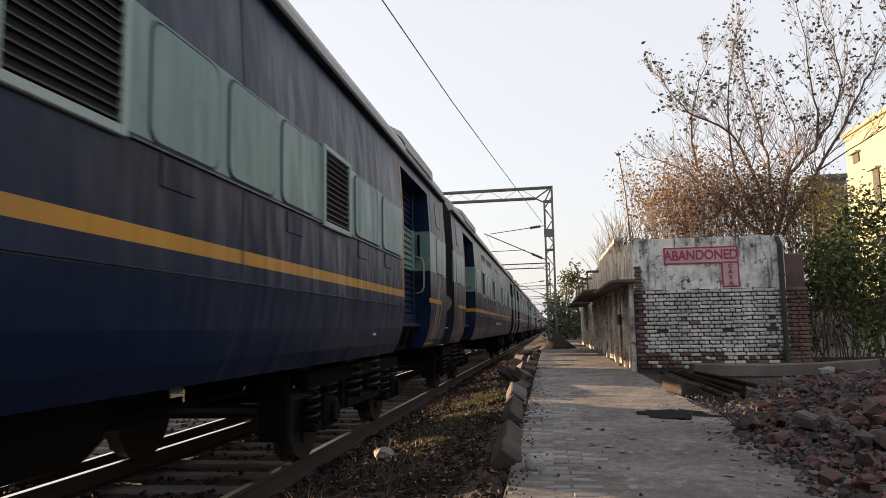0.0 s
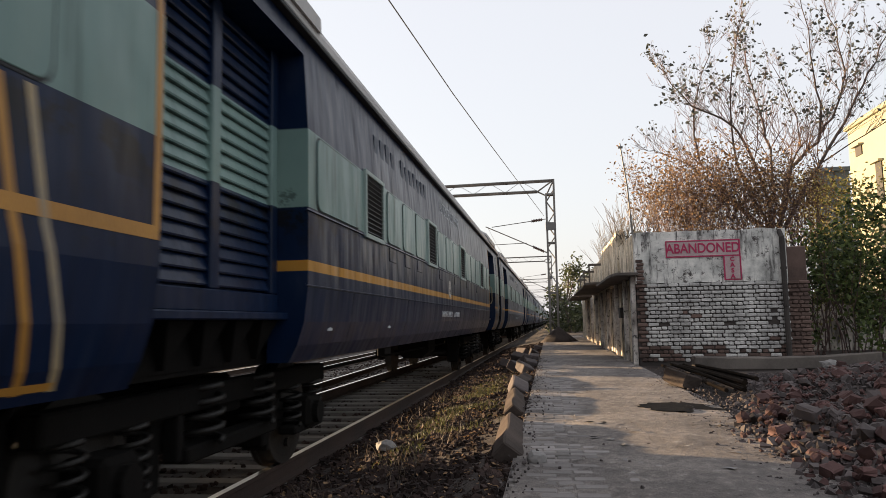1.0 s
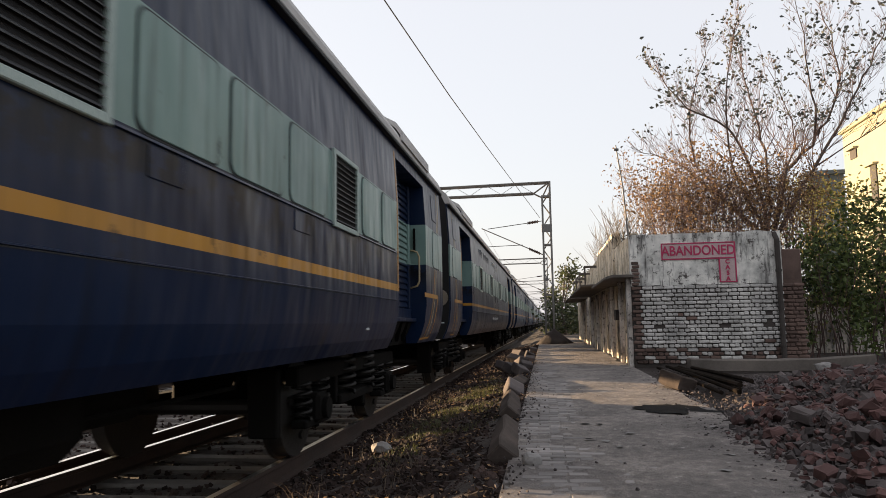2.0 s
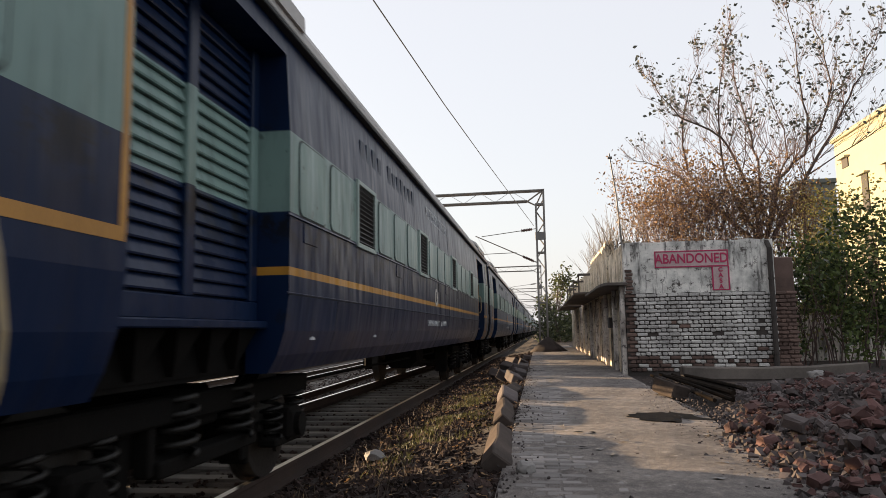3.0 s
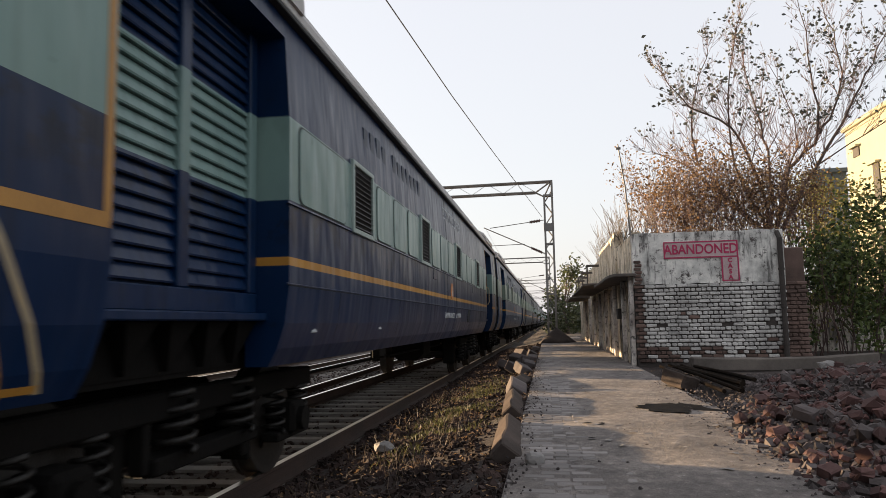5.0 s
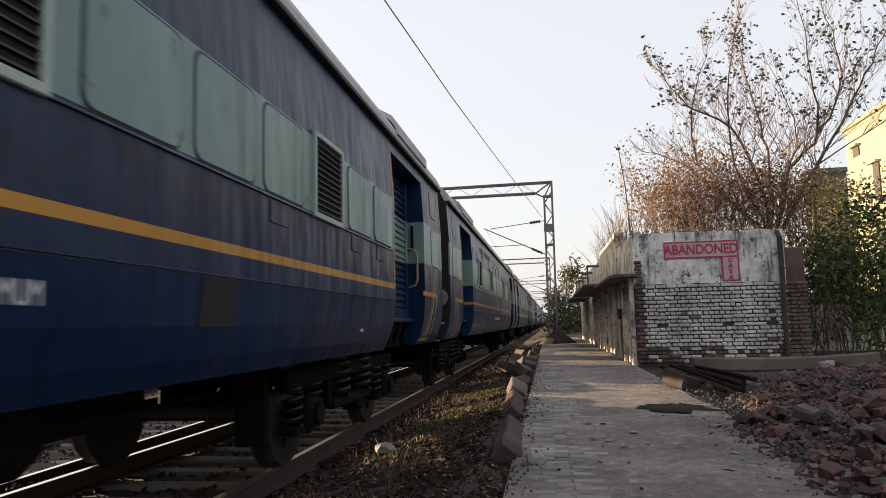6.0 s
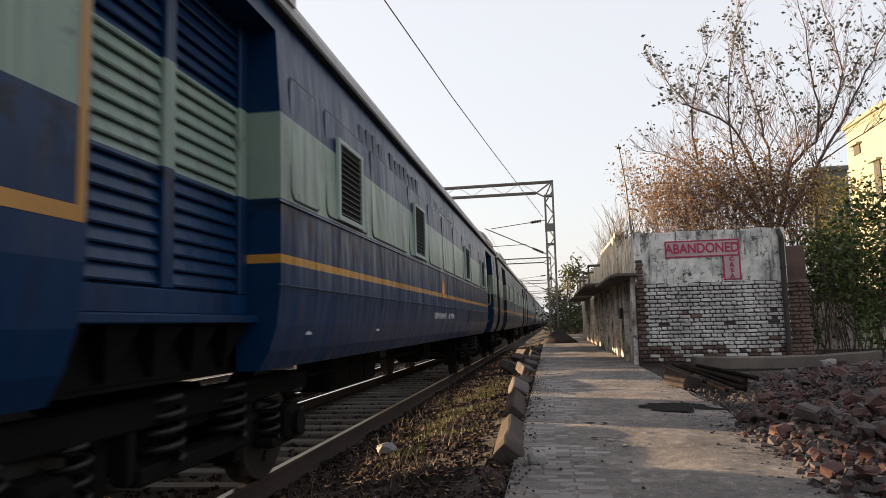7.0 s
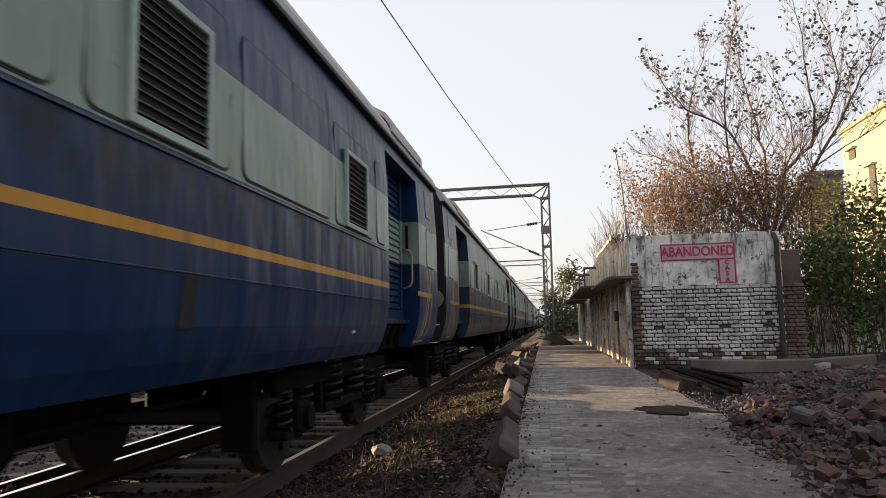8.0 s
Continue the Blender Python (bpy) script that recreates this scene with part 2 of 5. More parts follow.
def plaster(name, low, middle, high, stain_from=0.53):
    """Peeling, mildewed wash on old render."""
    m, nt, b = material(name, 0.9)
    v = world_coords(nt)
    big = noise_tex(nt, v, 1.6, 6, 0.65)
    fine = noise_tex(nt, v, 8, 7, 0.75)
    vs = world_coords(nt, (6, 6, 0.8))
    run = noise_tex(nt, vs, 1.2, 5, 0.7)
    col = ramp(nt, big, [(0.36, low), (0.5, middle), (0.62, high)])
    col = mix(nt, ramp(nt, run, [(stain_from, (0, 0, 0)), (stain_from + 0.12, (0.92, 0.92, 0.92))]), col, (0.055, 0.05, 0.048))
    col = mix(nt, ramp(nt, fine, [(0.55, (0, 0, 0)), (0.62, (1, 1, 1))]), col, (0.075, 0.065, 0.06))
    nt.links.new(col, b.inputs["Base Color"])
    bump(nt, b, fine, 0.6, 0.02)
    return m


M_PLASTER = plaster("mildewed_plaster", (0.30, 0.295, 0.28), (0.60, 0.585, 0.55), (0.80, 0.77, 0.72), 0.525)
M_LIME = plaster("warm_limewash", (0.36, 0.29, 0.20), (0.60, 0.51, 0.38), (0.78, 0.69, 0.55), 0.51)
M_PLANK = plaster("weathered_plank", (0.34, 0.30, 0.27), (0.58, 0.53, 0.48), (0.76, 0.71, 0.66), 0.50)


def dusty():
    """Trodden dust over worn paving: blotches, grit and pale specks."""
    m, nt, b = material("dusty_concrete", 0.9)
    v = world_coords(nt)
    big = noise_tex(nt, v, 1.1, 4, 0.6)
    mid = noise_tex(nt, world_coords(nt, (1, 0.75, 1)), 11, 6, 0.7)
    grit = noise_tex(nt, v, 70, 4, 0.7)
    f = calc(nt, "ADD", calc(nt, "MULTIPLY", big, 0.45), calc(nt, "ADD", calc(nt, "MULTIPLY", mid, 0.38), calc(nt, "MULTIPLY", grit, 0.17)))
    col = ramp(nt, f, [(0.37, (0.085, 0.073, 0.070)), (0.5, (0.195, 0.172, 0.158)), (0.62, (0.36, 0.315, 0.28))])
    col = mix(nt, ramp(nt, mid, [(0.63, (0, 0, 0)), (0.68, (0.7, 0.7, 0.7))]), col, (0.46, 0.43, 0.40))
    nt.links.new(col, b.inputs["Base Color"])
    bump(nt, b, calc(nt, "ADD", mid, calc(nt, "MULTIPLY", grit, 0.35)), 1.0, 0.06)
    return m


M_DUST = dusty()
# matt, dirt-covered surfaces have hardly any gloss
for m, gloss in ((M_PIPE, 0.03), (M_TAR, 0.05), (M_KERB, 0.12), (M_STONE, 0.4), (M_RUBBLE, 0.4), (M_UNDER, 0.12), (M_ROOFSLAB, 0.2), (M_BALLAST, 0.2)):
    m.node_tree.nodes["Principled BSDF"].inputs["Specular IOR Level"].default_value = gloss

# ---- shape helpers ----


def part(name, bm, mat, parent=None, label="", smooth=False):
    """Links a bmesh as one mesh object, under a thing or a part."""
    me = bpy.data.meshes.new(name)
    bmesh.ops.recalc_face_normals(bm, faces=bm.faces)
    bm.to_mesh(me)
    bm.free()
    for m in (mat if isinstance(mat, (list, tuple)) else [mat]):
        me.materials.append(m)
    if smooth:
        for p in me.polygons:
            p.use_smooth = True
    ob = new(name, me)
    ob.parent = parent
    if label:
        ob["label"] = label
    return ob


def stuff(name, verts, faces, mat, parent=None, smooth=False):
    me = bpy.data.meshes.new(name)
    me.from_pydata(verts, [], faces)
    me.materials.append(mat)
    if smooth:
        for p in me.polygons:
            p.use_smooth = True
    ob = new(name, me)
    ob.parent = parent
    return ob


def box(bm, x0, x1, y0, y1, z0, z1, bevel=0.0, m=None, slot=0):
    vs = [bm.verts.new((x, y, z)) for x in (x0, x1) for y in (y0, y1) for z in (z0, z1)]
    fs = [bm.faces.new([vs[i] for i in q]) for q in ((0, 1, 3, 2), (4, 6, 7, 5), (0, 4, 5, 1), (2, 3, 7, 6), (0, 2, 6, 4), (1, 5, 7, 3))]
    if bevel:
        es = {e for f in fs for e in f.edges}
        r = bmesh.ops.bevel(bm, geom=list(es), offset=bevel, segments=1, affect="EDGES", profile=0.5)
        vs = list({v for f in r["faces"] for v in f.verts})
        fs = r["faces"]
    for f in fs:
        f.material_index = slot
    if m is not None:
        bmesh.ops.transform(bm, matrix=m, verts=vs)
    return vs


def tube(bm, pts, r0, r1=None, seg=8, cap=True):
    """A round bar along points, tapering from r0 to r1."""
    r1 = r0 if r1 is None else r1
    pts = [Vector(p) for p in pts]
    rings = []
    for i, p in enumerate(pts):
        d = (pts[min(i + 1, len(pts) - 1)] - pts[max(i - 1, 0)]).normalized()
        a = d.orthogonal().normalized()
        if i and rings:
            a = (last_a - d * last_a.dot(d)).normalized()
        last_a = a
        c = d.cross(a)
        r = r0 + (r1 - r0) * i / max(1, len(pts) - 1)
        rings.append([bm.verts.new(p + (a * math.cos(k * 2 * math.pi / seg) + c * math.sin(k * 2 * math.pi / seg)) * r) for k in range(seg)])
    for q, s in zip(rings, rings[1:]):
        for k in range(seg):
            bm.faces.new((q[k], q[(k + 1) % seg], s[(k + 1) % seg], s[k]))
    if cap:
        bm.faces.new(rings[0][::-1])
        bm.faces.new(rings[-1])


def extrude_profile(bm, prof, y0, y1, steps=1):
    """A closed (x, z) outline drawn along y."""
    rings = []
    for i in range(steps + 1):
        y = y0 + (y1 - y0) * i / steps
        rings.append([bm.verts.new((x, y, z)) for x, z in prof])
    n = len(prof)
    for q, s in zip(rings, rings[1:]):
        for k in range(n):
            bm.faces.new((q[k], q[(k + 1) % n], s[(k + 1) % n], s[k]))
    bm.faces.new(rings[0])
    bm.faces.new(rings[-1][::-1])


def lettering(name, words, size, m, mat, parent=None, thick=0.002, label="", stretch=1.0, bold=0.0):
    cu = bpy.data.curves.new(name, "FONT")
    cu.body, cu.size, cu.extrude = words, size, thick
    cu.offset = bold
    cu.align_x, cu.align_y = "CENTER", "CENTER"
    tmp = bpy.data.objects.new(name + "_form", cu)
    me = bpy.data.meshes.new_from_object(tmp)
    bpy.data.objects.remove(tmp)
    me.transform(m @ Matrix.Diagonal((stretch, 1, 1, 1)))
    me.materials.clear()
    me.materials.append(mat)
    ob = new(name, me)
    ob.parent = parent
    if label:
        ob["label"] = label
    return ob


# ---- the train ----
LENGTH, PITCH, SPEED = 22.15, 23.13, 11.65
TRACK_X, RAIL_Z = -3.36, -0.23
TRACK_TURN = -0.32     # degrees by which the line bears off from the y axis
SLANT = math.tan(radians(-TRACK_TURN))
SIDE = [(1.47, 0.96), (1.535, 1.08), (1.59, 1.25), (1.62, 1.5), (1.622, 2.07), (1.62, 2.66), (1.60, 3.0), (1.575, 3.41)]
DOORS = [(1.74, 3.70), (18.66, 20.56)]


def side_x(z):
    return float(np.interp(z, [p[1] for p in SIDE], [p[0] for p in SIDE]))


def clip_side(z0, z1, proud=0.0, inner=None):
    """The side's outline between two heights, closed on the inside."""
    zs = [z0] + [p[1] for p in SIDE if z0 < p[1] < z1] + [z1]
    outer = [(side_x(z) + proud, z) for z in zs]
    if inner is None:
        return outer + [(side_x(z) - 0.004, z) for z in reversed(zs)]
    return outer + [(inner, z1), (inner, z0)]


def rounded(u0, u1, z0, z1, r, n=4):
    pts = []
    for cu, cz, a0 in ((u1 - r, z1 - r, 0), (u0 + r, z1 - r, 90), (u0 + r, z0 + r, 180), (u1 - r, z0 + r, 270)):
        for k in range(n + 1):
            a = radians(a0 + 90 * k / n)
            pts.append((cu + r * math.cos(a), cz + r * math.sin(a)))
    return pts


def plate(bm, u0, u1, z0, z1, proud, r=0.08, soft=0.004):
    """A rounded sheet-metal cover on the coach side."""
    outer = rounded(u0, u1, z0, z1, r)
    inner = rounded(u0 + soft, u1 - soft, z0 + soft, z1 - soft, max(0.01, r - soft))
    a = [bm.verts.new((side_x(z) - 0.003, u, z)) for u, z in outer]
    b = [bm.verts.new((side_x(z) + proud * 0.7, u, z)) for u, z in outer]
    c = [bm.verts.new((side_x(z) + proud, u, z)) for u, z in inner]
    n = len(a)
    for q, s in ((a, b), (b, c)):
        for k in range(n):
            bm.faces.new((q[k], q[(k + 1) % n], s[(k + 1) % n], s[k]))
    bm.faces.new(c)


def painted_line(bm, pts, width):
    """A painted line on the coach side, through (u, z) points."""
    fine = []
    for (u0, z0), (u1, z1) in zip(pts, pts[1:]):
        n = max(1, int(abs(z1 - z0) / 0.08))
        fine += [(u0 + (u1 - u0) * k / n, z0 + (z1 - z0) * k / n) for k in range(n)]
    fine.append(pts[-1])
    flat = abs(pts[0][1] - pts[-1][1]) < 0.02
    rows = []
    for u, z in fine:
        du, dz = (0, width / 2) if flat else (width / 2, 0)
        rows.append([bm.verts.new((side_x(z + s * dz) + e, u + s * du, z + s * dz)) for e, s in ((0.0025, -1), (0.0025, 1), (-0.002, 1), (-0.002, -1))])
    for q, s in zip(rows, rows[1:]):
        for k in range(4):
            bm.faces.new((q[k], q[(k + 1) % 4], s[(k + 1) % 4], s[k]))
    bm.faces.new(rows[0])
    bm.faces.new(rows[-1])


def spring(bm, x, y, z0, z1, r, wire, turns=4):
    n = turns * 9
    tube(bm, [(x + r * math.cos(k * 2 * math.pi / 9), y + r * math.sin(k * 2 * math.pi / 9), z0 + (z1 - z0) * k / n) for k in range(n + 1)], wire, seg=5)


def make_bogie(coach, u):
    bm = bmesh.new()
    for s in (1, -1):
        x = 1.06 * s
        box(bm, x - 0.07, x + 0.07, u - 1.95, u + 1.95, 0.70, 0.86, 0.015)
        box(bm, x - 0.09, x + 0.09, u - 0.7, u + 0.7, 0.40, 0.50, 0.015)
        for k in (-1, 1):
            box(bm, x - 0.05, x + 0.05, u + k * 0.72 - 0.04, u + k * 0.72 + 0.04, 0.42, 0.75, 0.01)
    box(bm, -1.05, 1.05, u - 0.25, u + 0.25, 0.62, 0.85, 0.02)
    for k in (-1, 1):
        box(bm, -1.05, 1.05, u + k * 0.9 - 0.07, u + k * 0.9 + 0.07, 0.66, 0.8, 0.01)
    box(bm, -0.62, 0.62, u - 1.0, u + 1.0, 0.34, 0.84, 0.03)
    for k in (-1, 1):
        box(bm, 0.68, 1.0, u + k * 0.82 - 0.06, u + k * 0.82 + 0.06, 0.25, 0.72, 0.015)
        box(bm, 0.70, 0.98, u + k * 2.02 - 0.05, u + k * 2.02 + 0.05, 0.25, 0.85, 0.015)
        box(bm, 0.75, 0.98, u + k * 0.93 - 0.03, u + k * 0.93 + 0.03, 0.20, 0.60, 0.01)
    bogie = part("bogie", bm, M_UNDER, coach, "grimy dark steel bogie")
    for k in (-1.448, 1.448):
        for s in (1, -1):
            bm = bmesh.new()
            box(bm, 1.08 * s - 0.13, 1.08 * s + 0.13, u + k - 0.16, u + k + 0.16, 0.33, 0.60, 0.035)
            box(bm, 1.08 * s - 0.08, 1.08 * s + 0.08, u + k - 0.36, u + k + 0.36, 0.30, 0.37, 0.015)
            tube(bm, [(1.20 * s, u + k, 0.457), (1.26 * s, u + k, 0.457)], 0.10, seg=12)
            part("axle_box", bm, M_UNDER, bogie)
            if s == 1:
                for d in (-0.27, 0.27):
                    bm = bmesh.new()
                    spring(bm, 1.08, u + k + d, 0.37, 0.71, 0.085, 0.017)
                    part("coil_spring", bm, M_SPRING, bogie, "dusty steel coil spring", True)
    for d in (-0.42, 0.42):
        bm = bmesh.new()
        spring(bm, 1.10, u + d, 0.50, 0.86, 0.12, 0.022)
        part("coil_spring", bm, M_SPRING, bogie, "dusty steel coil spring", True)
    wheels = []
    for k in (-1.448, 1.448):
        bm = bmesh.new()
        tube(bm, [(-1.1, 0, 0), (1.1, 0, 0)], 0.075, seg=10)
        for s in (1, -1):
            for xa, xb, r in ((0.80, 0.93, 0.457), (0.765, 0.80, 0.485)):
                tube(bm, [(xa * s, 0, 0), (xb * s, 0, 0)], r, seg=32)
            tube(bm, [(0.93 * s, 0, 0), (0.96 * s, 0, 0)], 0.40, 0.16, seg=24)
            for q in range(3):
                a = q * 2 * math.pi / 3
                tube(bm, [(0.94 * s, 0.27 * math.cos(a), 0.27 * math.sin(a)), (0.975 * s, 0.27 * math.cos(a), 0.27 * math.sin(a))], 0.04, seg=8)
        w = part("wheelset", bm, M_WHEEL, bogie, "worn steel wheelset")
        w.location = (0, u + k, 0.457)
        wheels.append(w)
    return wheels


def make_coach(label, blue, green, stain, seed, louvres, louvre_z, tall_panels=False, words=True, emblem=None, fine=True, lines=None, lean=0.45, mark_u=10.66, battery=False, lift=0.0, vent=0.0):
    coach = tagged(new("railway_coach"), label, "train coach", "coaches of the train")
    main = coach_paint("coach_paint", blue, green, stain, True, seed, lift)
    ends = coach_paint("coach_end_paint", blue, green, stain, False, seed + 3)
    lines = lines or M_YELLOW
    # body sides: near and far
    bm = bmesh.new()
    extrude_profile(bm, clip_side(0.96, 3.41, 0, 1.31), DOORS[0][1], DOORS[1][0], 6)
    part("side_wall", bm, main, coach)
    for u0, u1 in ((0, DOORS[0][0]), (DOORS[1][1], LENGTH)):
        bm = bmesh.new()
        extrude_profile(bm, clip_side(0.96, 3.41, 0, 1.31), u0, u1)
        part("end_panel", bm, ends, coach)
    bm = bmesh.new()
    extrude_profile(bm, [(-x, z) for x, z in clip_side(0.96, 3.41, 0, 1.31)], 0, LENGTH)
    part("side_wall", bm, main, coach)
    for u0, u1 in DOORS:
        bm = bmesh.new()
        extrude_profile(bm, clip_side(3.24, 3.41, 0, 1.31), u0 + 0.001, u1 - 0.001)
        part("door_header", bm, ends, coach)
        # recessed louvred double door
        door = None
        bm = bmesh.new()
        box(bm, 1.29, 1.32, u0 - 0.02, u1 + 0.02, 1.30, 3.25)
        xs = (u0 + 0.02, (u0 + u1) / 2 - 0.05, (u0 + u1) / 2 + 0.05, u1 - 0.02)
        door = part("door", bm, ends, coach, "louvred steel double door, closed")
        for a in (xs[0], (u0 + u1) / 2 - 0.055, xs[3] - 0.11):
            bm = bmesh.new()
            box(bm, 1.31, 1.395, a, a + 0.11, 1.451, 3.24, 0.008)
            part("stile", bm, ends, door)
        bm = bmesh.new()
        box(bm, 1.31, 1.40, u0 + 0.02, u1 - 0.02, 1.32, 1.45, 0.008)
        part("bottom_rail", bm, ends, door)
        cells = ((u0 + 0.13, (u0 + u1) / 2 - 0.055), ((u0 + u1) / 2 + 0.055, u1 - 0.13))
        joined = bmesh.new()
        for a, b in cells:
            for k in range(21):
                z = 1.47 + k * 0.084
                bm = bmesh.new() if fine else joined
                vs = [bm.verts.new((x, y, zz)) for y in (a, b) for x, zz in ((1.335, z), (1.370, z), (1.374, z + 0.010), (1.346, z + 0.079))]
                for q in ((0, 1, 2, 3), (7, 6, 5, 4), (0, 4, 5, 1), (1, 5, 6, 2), (2, 6, 7, 3)):
                    bm.faces.new([vs[i] for i in q])
                if fine:
                    part("slat", bm, ends, door)
        if fine:
            joined.free()
        else:
            part("slats", joined, ends, door)
        # sill and gussets below the door
        bm = bmesh.new()
        box(bm, 1.30, 1.47, u0 + 0.002, u1 - 0.002, 1.27, 1.32, 0.008)
        part("door_sill", bm, ends, coach)
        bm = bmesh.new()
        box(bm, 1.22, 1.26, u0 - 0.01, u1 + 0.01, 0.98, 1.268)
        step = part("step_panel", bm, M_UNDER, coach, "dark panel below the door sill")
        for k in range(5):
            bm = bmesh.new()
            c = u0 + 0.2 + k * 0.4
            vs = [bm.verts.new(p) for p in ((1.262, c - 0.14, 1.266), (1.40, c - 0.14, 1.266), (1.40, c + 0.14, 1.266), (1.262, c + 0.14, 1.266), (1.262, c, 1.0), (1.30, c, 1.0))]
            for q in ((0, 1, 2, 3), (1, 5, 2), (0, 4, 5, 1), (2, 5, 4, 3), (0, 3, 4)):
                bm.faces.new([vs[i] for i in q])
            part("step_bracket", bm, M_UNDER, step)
        for uu in (u1 - 0.06,) if u0 > 10 else (u0 + 0.06,):
            bm = bmesh.new()
            tube(bm, [(1.40, uu, 1.75), (1.50, uu, 1.78), (1.53, uu, 1.85), (1.53, uu, 2.2), (1.50, uu, 2.27), (1.40, uu, 2.30)], 0.014, seg=6)
            part("handrail", bm, M_FADED, coach, "curved door handrail", True)
        bm = bmesh.new()
        box(bm, 1.44, 1.475, u1 - 0.055 if u0 > 10 else u0 + 0.03, u1 - 0.03 if u0 > 10 else u0 + 0.055, 2.28, 2.62, 0.004)
        part("door_bolt", bm, M_UNDER, coach)
    # roof with gutter and rim
    half = [(1.60, 3.421), (1.618, 3.45), (1.616, 3.51), (1.57, 3.60), (1.40, 3.745), (1.1, 3.87), (0.6, 3.97), (0.0, 4.0)]
    prof = half + [(-x, z) for x, z in reversed(half[:-1])]
    bm = bmesh.new()
    extrude_profile(bm, prof, 0, LENGTH, 4)
    part("roof", bm, M_ROOF, coach, "pale grey weathered roof")
    bm = bmesh.new()
    box(bm, 1.56, 1.635, 0.01, LENGTH - 0.01, 3.385, 3.421, 0.006)
    part("gutter", bm, M_SEAL, coach)
    for u0, u1 in DOORS:
        bm = bmesh.new()
        extrude_profile(bm, [(1.61, 3.50), (1.64, 3.50), (1.635, 3.62), (1.56, 3.73), (1.40, 3.82), (1.40, 3.78), (1.55, 3.66), (1.61, 3.57)], u0 + 0.2, u1 + 0.25)
        part("rain_hood", bm, M_ROOF, coach)
    for k in range(5):
        bm = bmesh.new()
        tube(bm, [(0.75, 3 + k * 3.8, 3.93), (0.75, 3 + k * 3.8, 4.05)], 0.16, 0.12, seg=12)
        part("roof_vent", bm, M_ROOF, coach)
    # body ends, bellows, coupler
    body = [(x, z) for x, z in SIDE] + [(1.45, 3.66), (1.2, 3.80), (0.7, 3.94), (0, 3.98)]
    outline = body + [(-x, z) for x, z in reversed(body[:-1])]
    for u, s in ((0.0, -1), (LENGTH, 1)):
        bm = bmesh.new()
        extrude_profile(bm, [(x * 0.985, z) for x, z in outline], min(u + s * 0.02, u - s * 0.02), max(u + s * 0.02, u - s * 0.02))
        part("end_wall", bm, M_BLACK, coach, "black end wall")
        bm = bmesh.new()
        for k in range(4):
            ua, ub = sorted((u + s * (0.02 + k * 0.11), u + s * (0.115 + k * 0.11)))
            box(bm, -0.72, 0.72, ua, ub, 1.0, 3.45, 0.03)
        part("bellows", bm, M_BLACK, coach, "black folded gangway bellows")
        bm = bmesh.new()
        ua, ub = sorted((u, u + s * 0.47))
        box(bm, -0.16, 0.16, ua, ub, 0.98 - 0.2, 1.0, 0.03)
        part("coupler", bm, M_UNDER, coach)
        for sx in (1, -1):
            bm = bmesh.new()
            tube(bm, [(0.98 * sx, u, 1.1), (0.98 * sx, u + s * 0.38, 1.1)], 0.09, seg=12)
            tube(bm, [(0.98 * sx, u + s * 0.38, 1.1), (0.98 * sx, u + s * 0.43, 1.1)], 0.22, 0.21, seg=20)
            part("buffer", bm, M_UNDER, coach)
        if s == -1:
            bm = bmesh.new()
            tube(bm, [(1.42, u - 0.02, 1.70), (1.42, u - 0.045, 1.70)], 0.155, seg=28)
            plate_ob = part("round_plate", bm, M_PLATE, coach, "dull brown round plate with dark mark")
            bm = bmesh.new()
            tube(bm, [(1.42, u - 0.045, 1.665), (1.42, u - 0.049, 1.665)], 0.05, seg=14)
            box(bm, 1.397, 1.443, u - 0.050, u - 0.044, 1.68, 1.80)
            part("mark", bm, M_BLACK, plate_ob)
            bm = bmesh.new()
            box(bm, 1.30, 1.50, u - 0.023, u - 0.019, 1.24, 1.262)
            part("lettering_bar", bm, M_WHITE, coach)
    # painted end markings
    for flip in (False, True):
        f = (lambda u: LENGTH - u) if flip else (lambda u: u)
        bm = bmesh.new()
        painted_line(bm, [(f(0.56), 1.651 + lift), (f(1.72), 1.651 + lift)], 0.062)
        part("stripe", bm, lines, coach)
        if not (flip and tall_panels):
            bm = bmesh.new()
            u = DOORS[1][0] - 0.06 if flip else 1.70
            painted_line(bm, [(u, 1.66), (u, 3.30 if flip else 3.0)], 0.05)
            part("edge_line", bm, lines, coach)
        for d in (0.0, -0.15 if flip else 0.15):
            bm = bmesh.new()
            q = 1.0 if flip else lean
            painted_line(bm, [(f(0.72 + d + q * (0.64 + d * 0.4)), 1.0), (f(0.72 + d + q * 0.26), 1.6), (f(0.72 + d + q * 0.06), 2.07)], 0.04)
            part("diagonal_line", bm, M_FADED if d else lines, coach)
            bm = bmesh.new()
            painted_line(bm, [(f(0.70 + d - q * 0.14), 2.68), (f(0.66 + d - q * 0.33), 3.35)], 0.04)
            part("diagonal_line", bm, M_FADED, coach)
        bm = bmesh.new()
        painted_line(bm, [(f(0.56), 1.665), (f(0.56 + q * 0.30), 1.02)], 0.04)
        painted_line(bm, [(f(0.55 + q * 0.30), 1.02), (f(0.88 + q * 0.67), 1.02)], 0.03)
        part("diagonal_line", bm, lines, coach)
        bm = bmesh.new()
        plate(bm, min(f(0.34), f(1.0)), max(f(0.34), f(1.0)), 2.10, 2.65, 0.008)
        p = part("window_cover", bm, ends, coach)
        bm = bmesh.new()
        plate(bm, min(f(0.34), f(1.0)) - 0.014, max(f(0.34), f(1.0)) + 0.014, 2.086, 2.664, 0.0035)
        part("seam", bm, M_SEAL, p)
        bm = bmesh.new()
        plate(bm, min(f(0.55), f(0.95)), max(f(0.55), f(0.95)), 2.84, 3.22, 0.007, 0.03)
        p = part("hatch", bm, ends, coach)
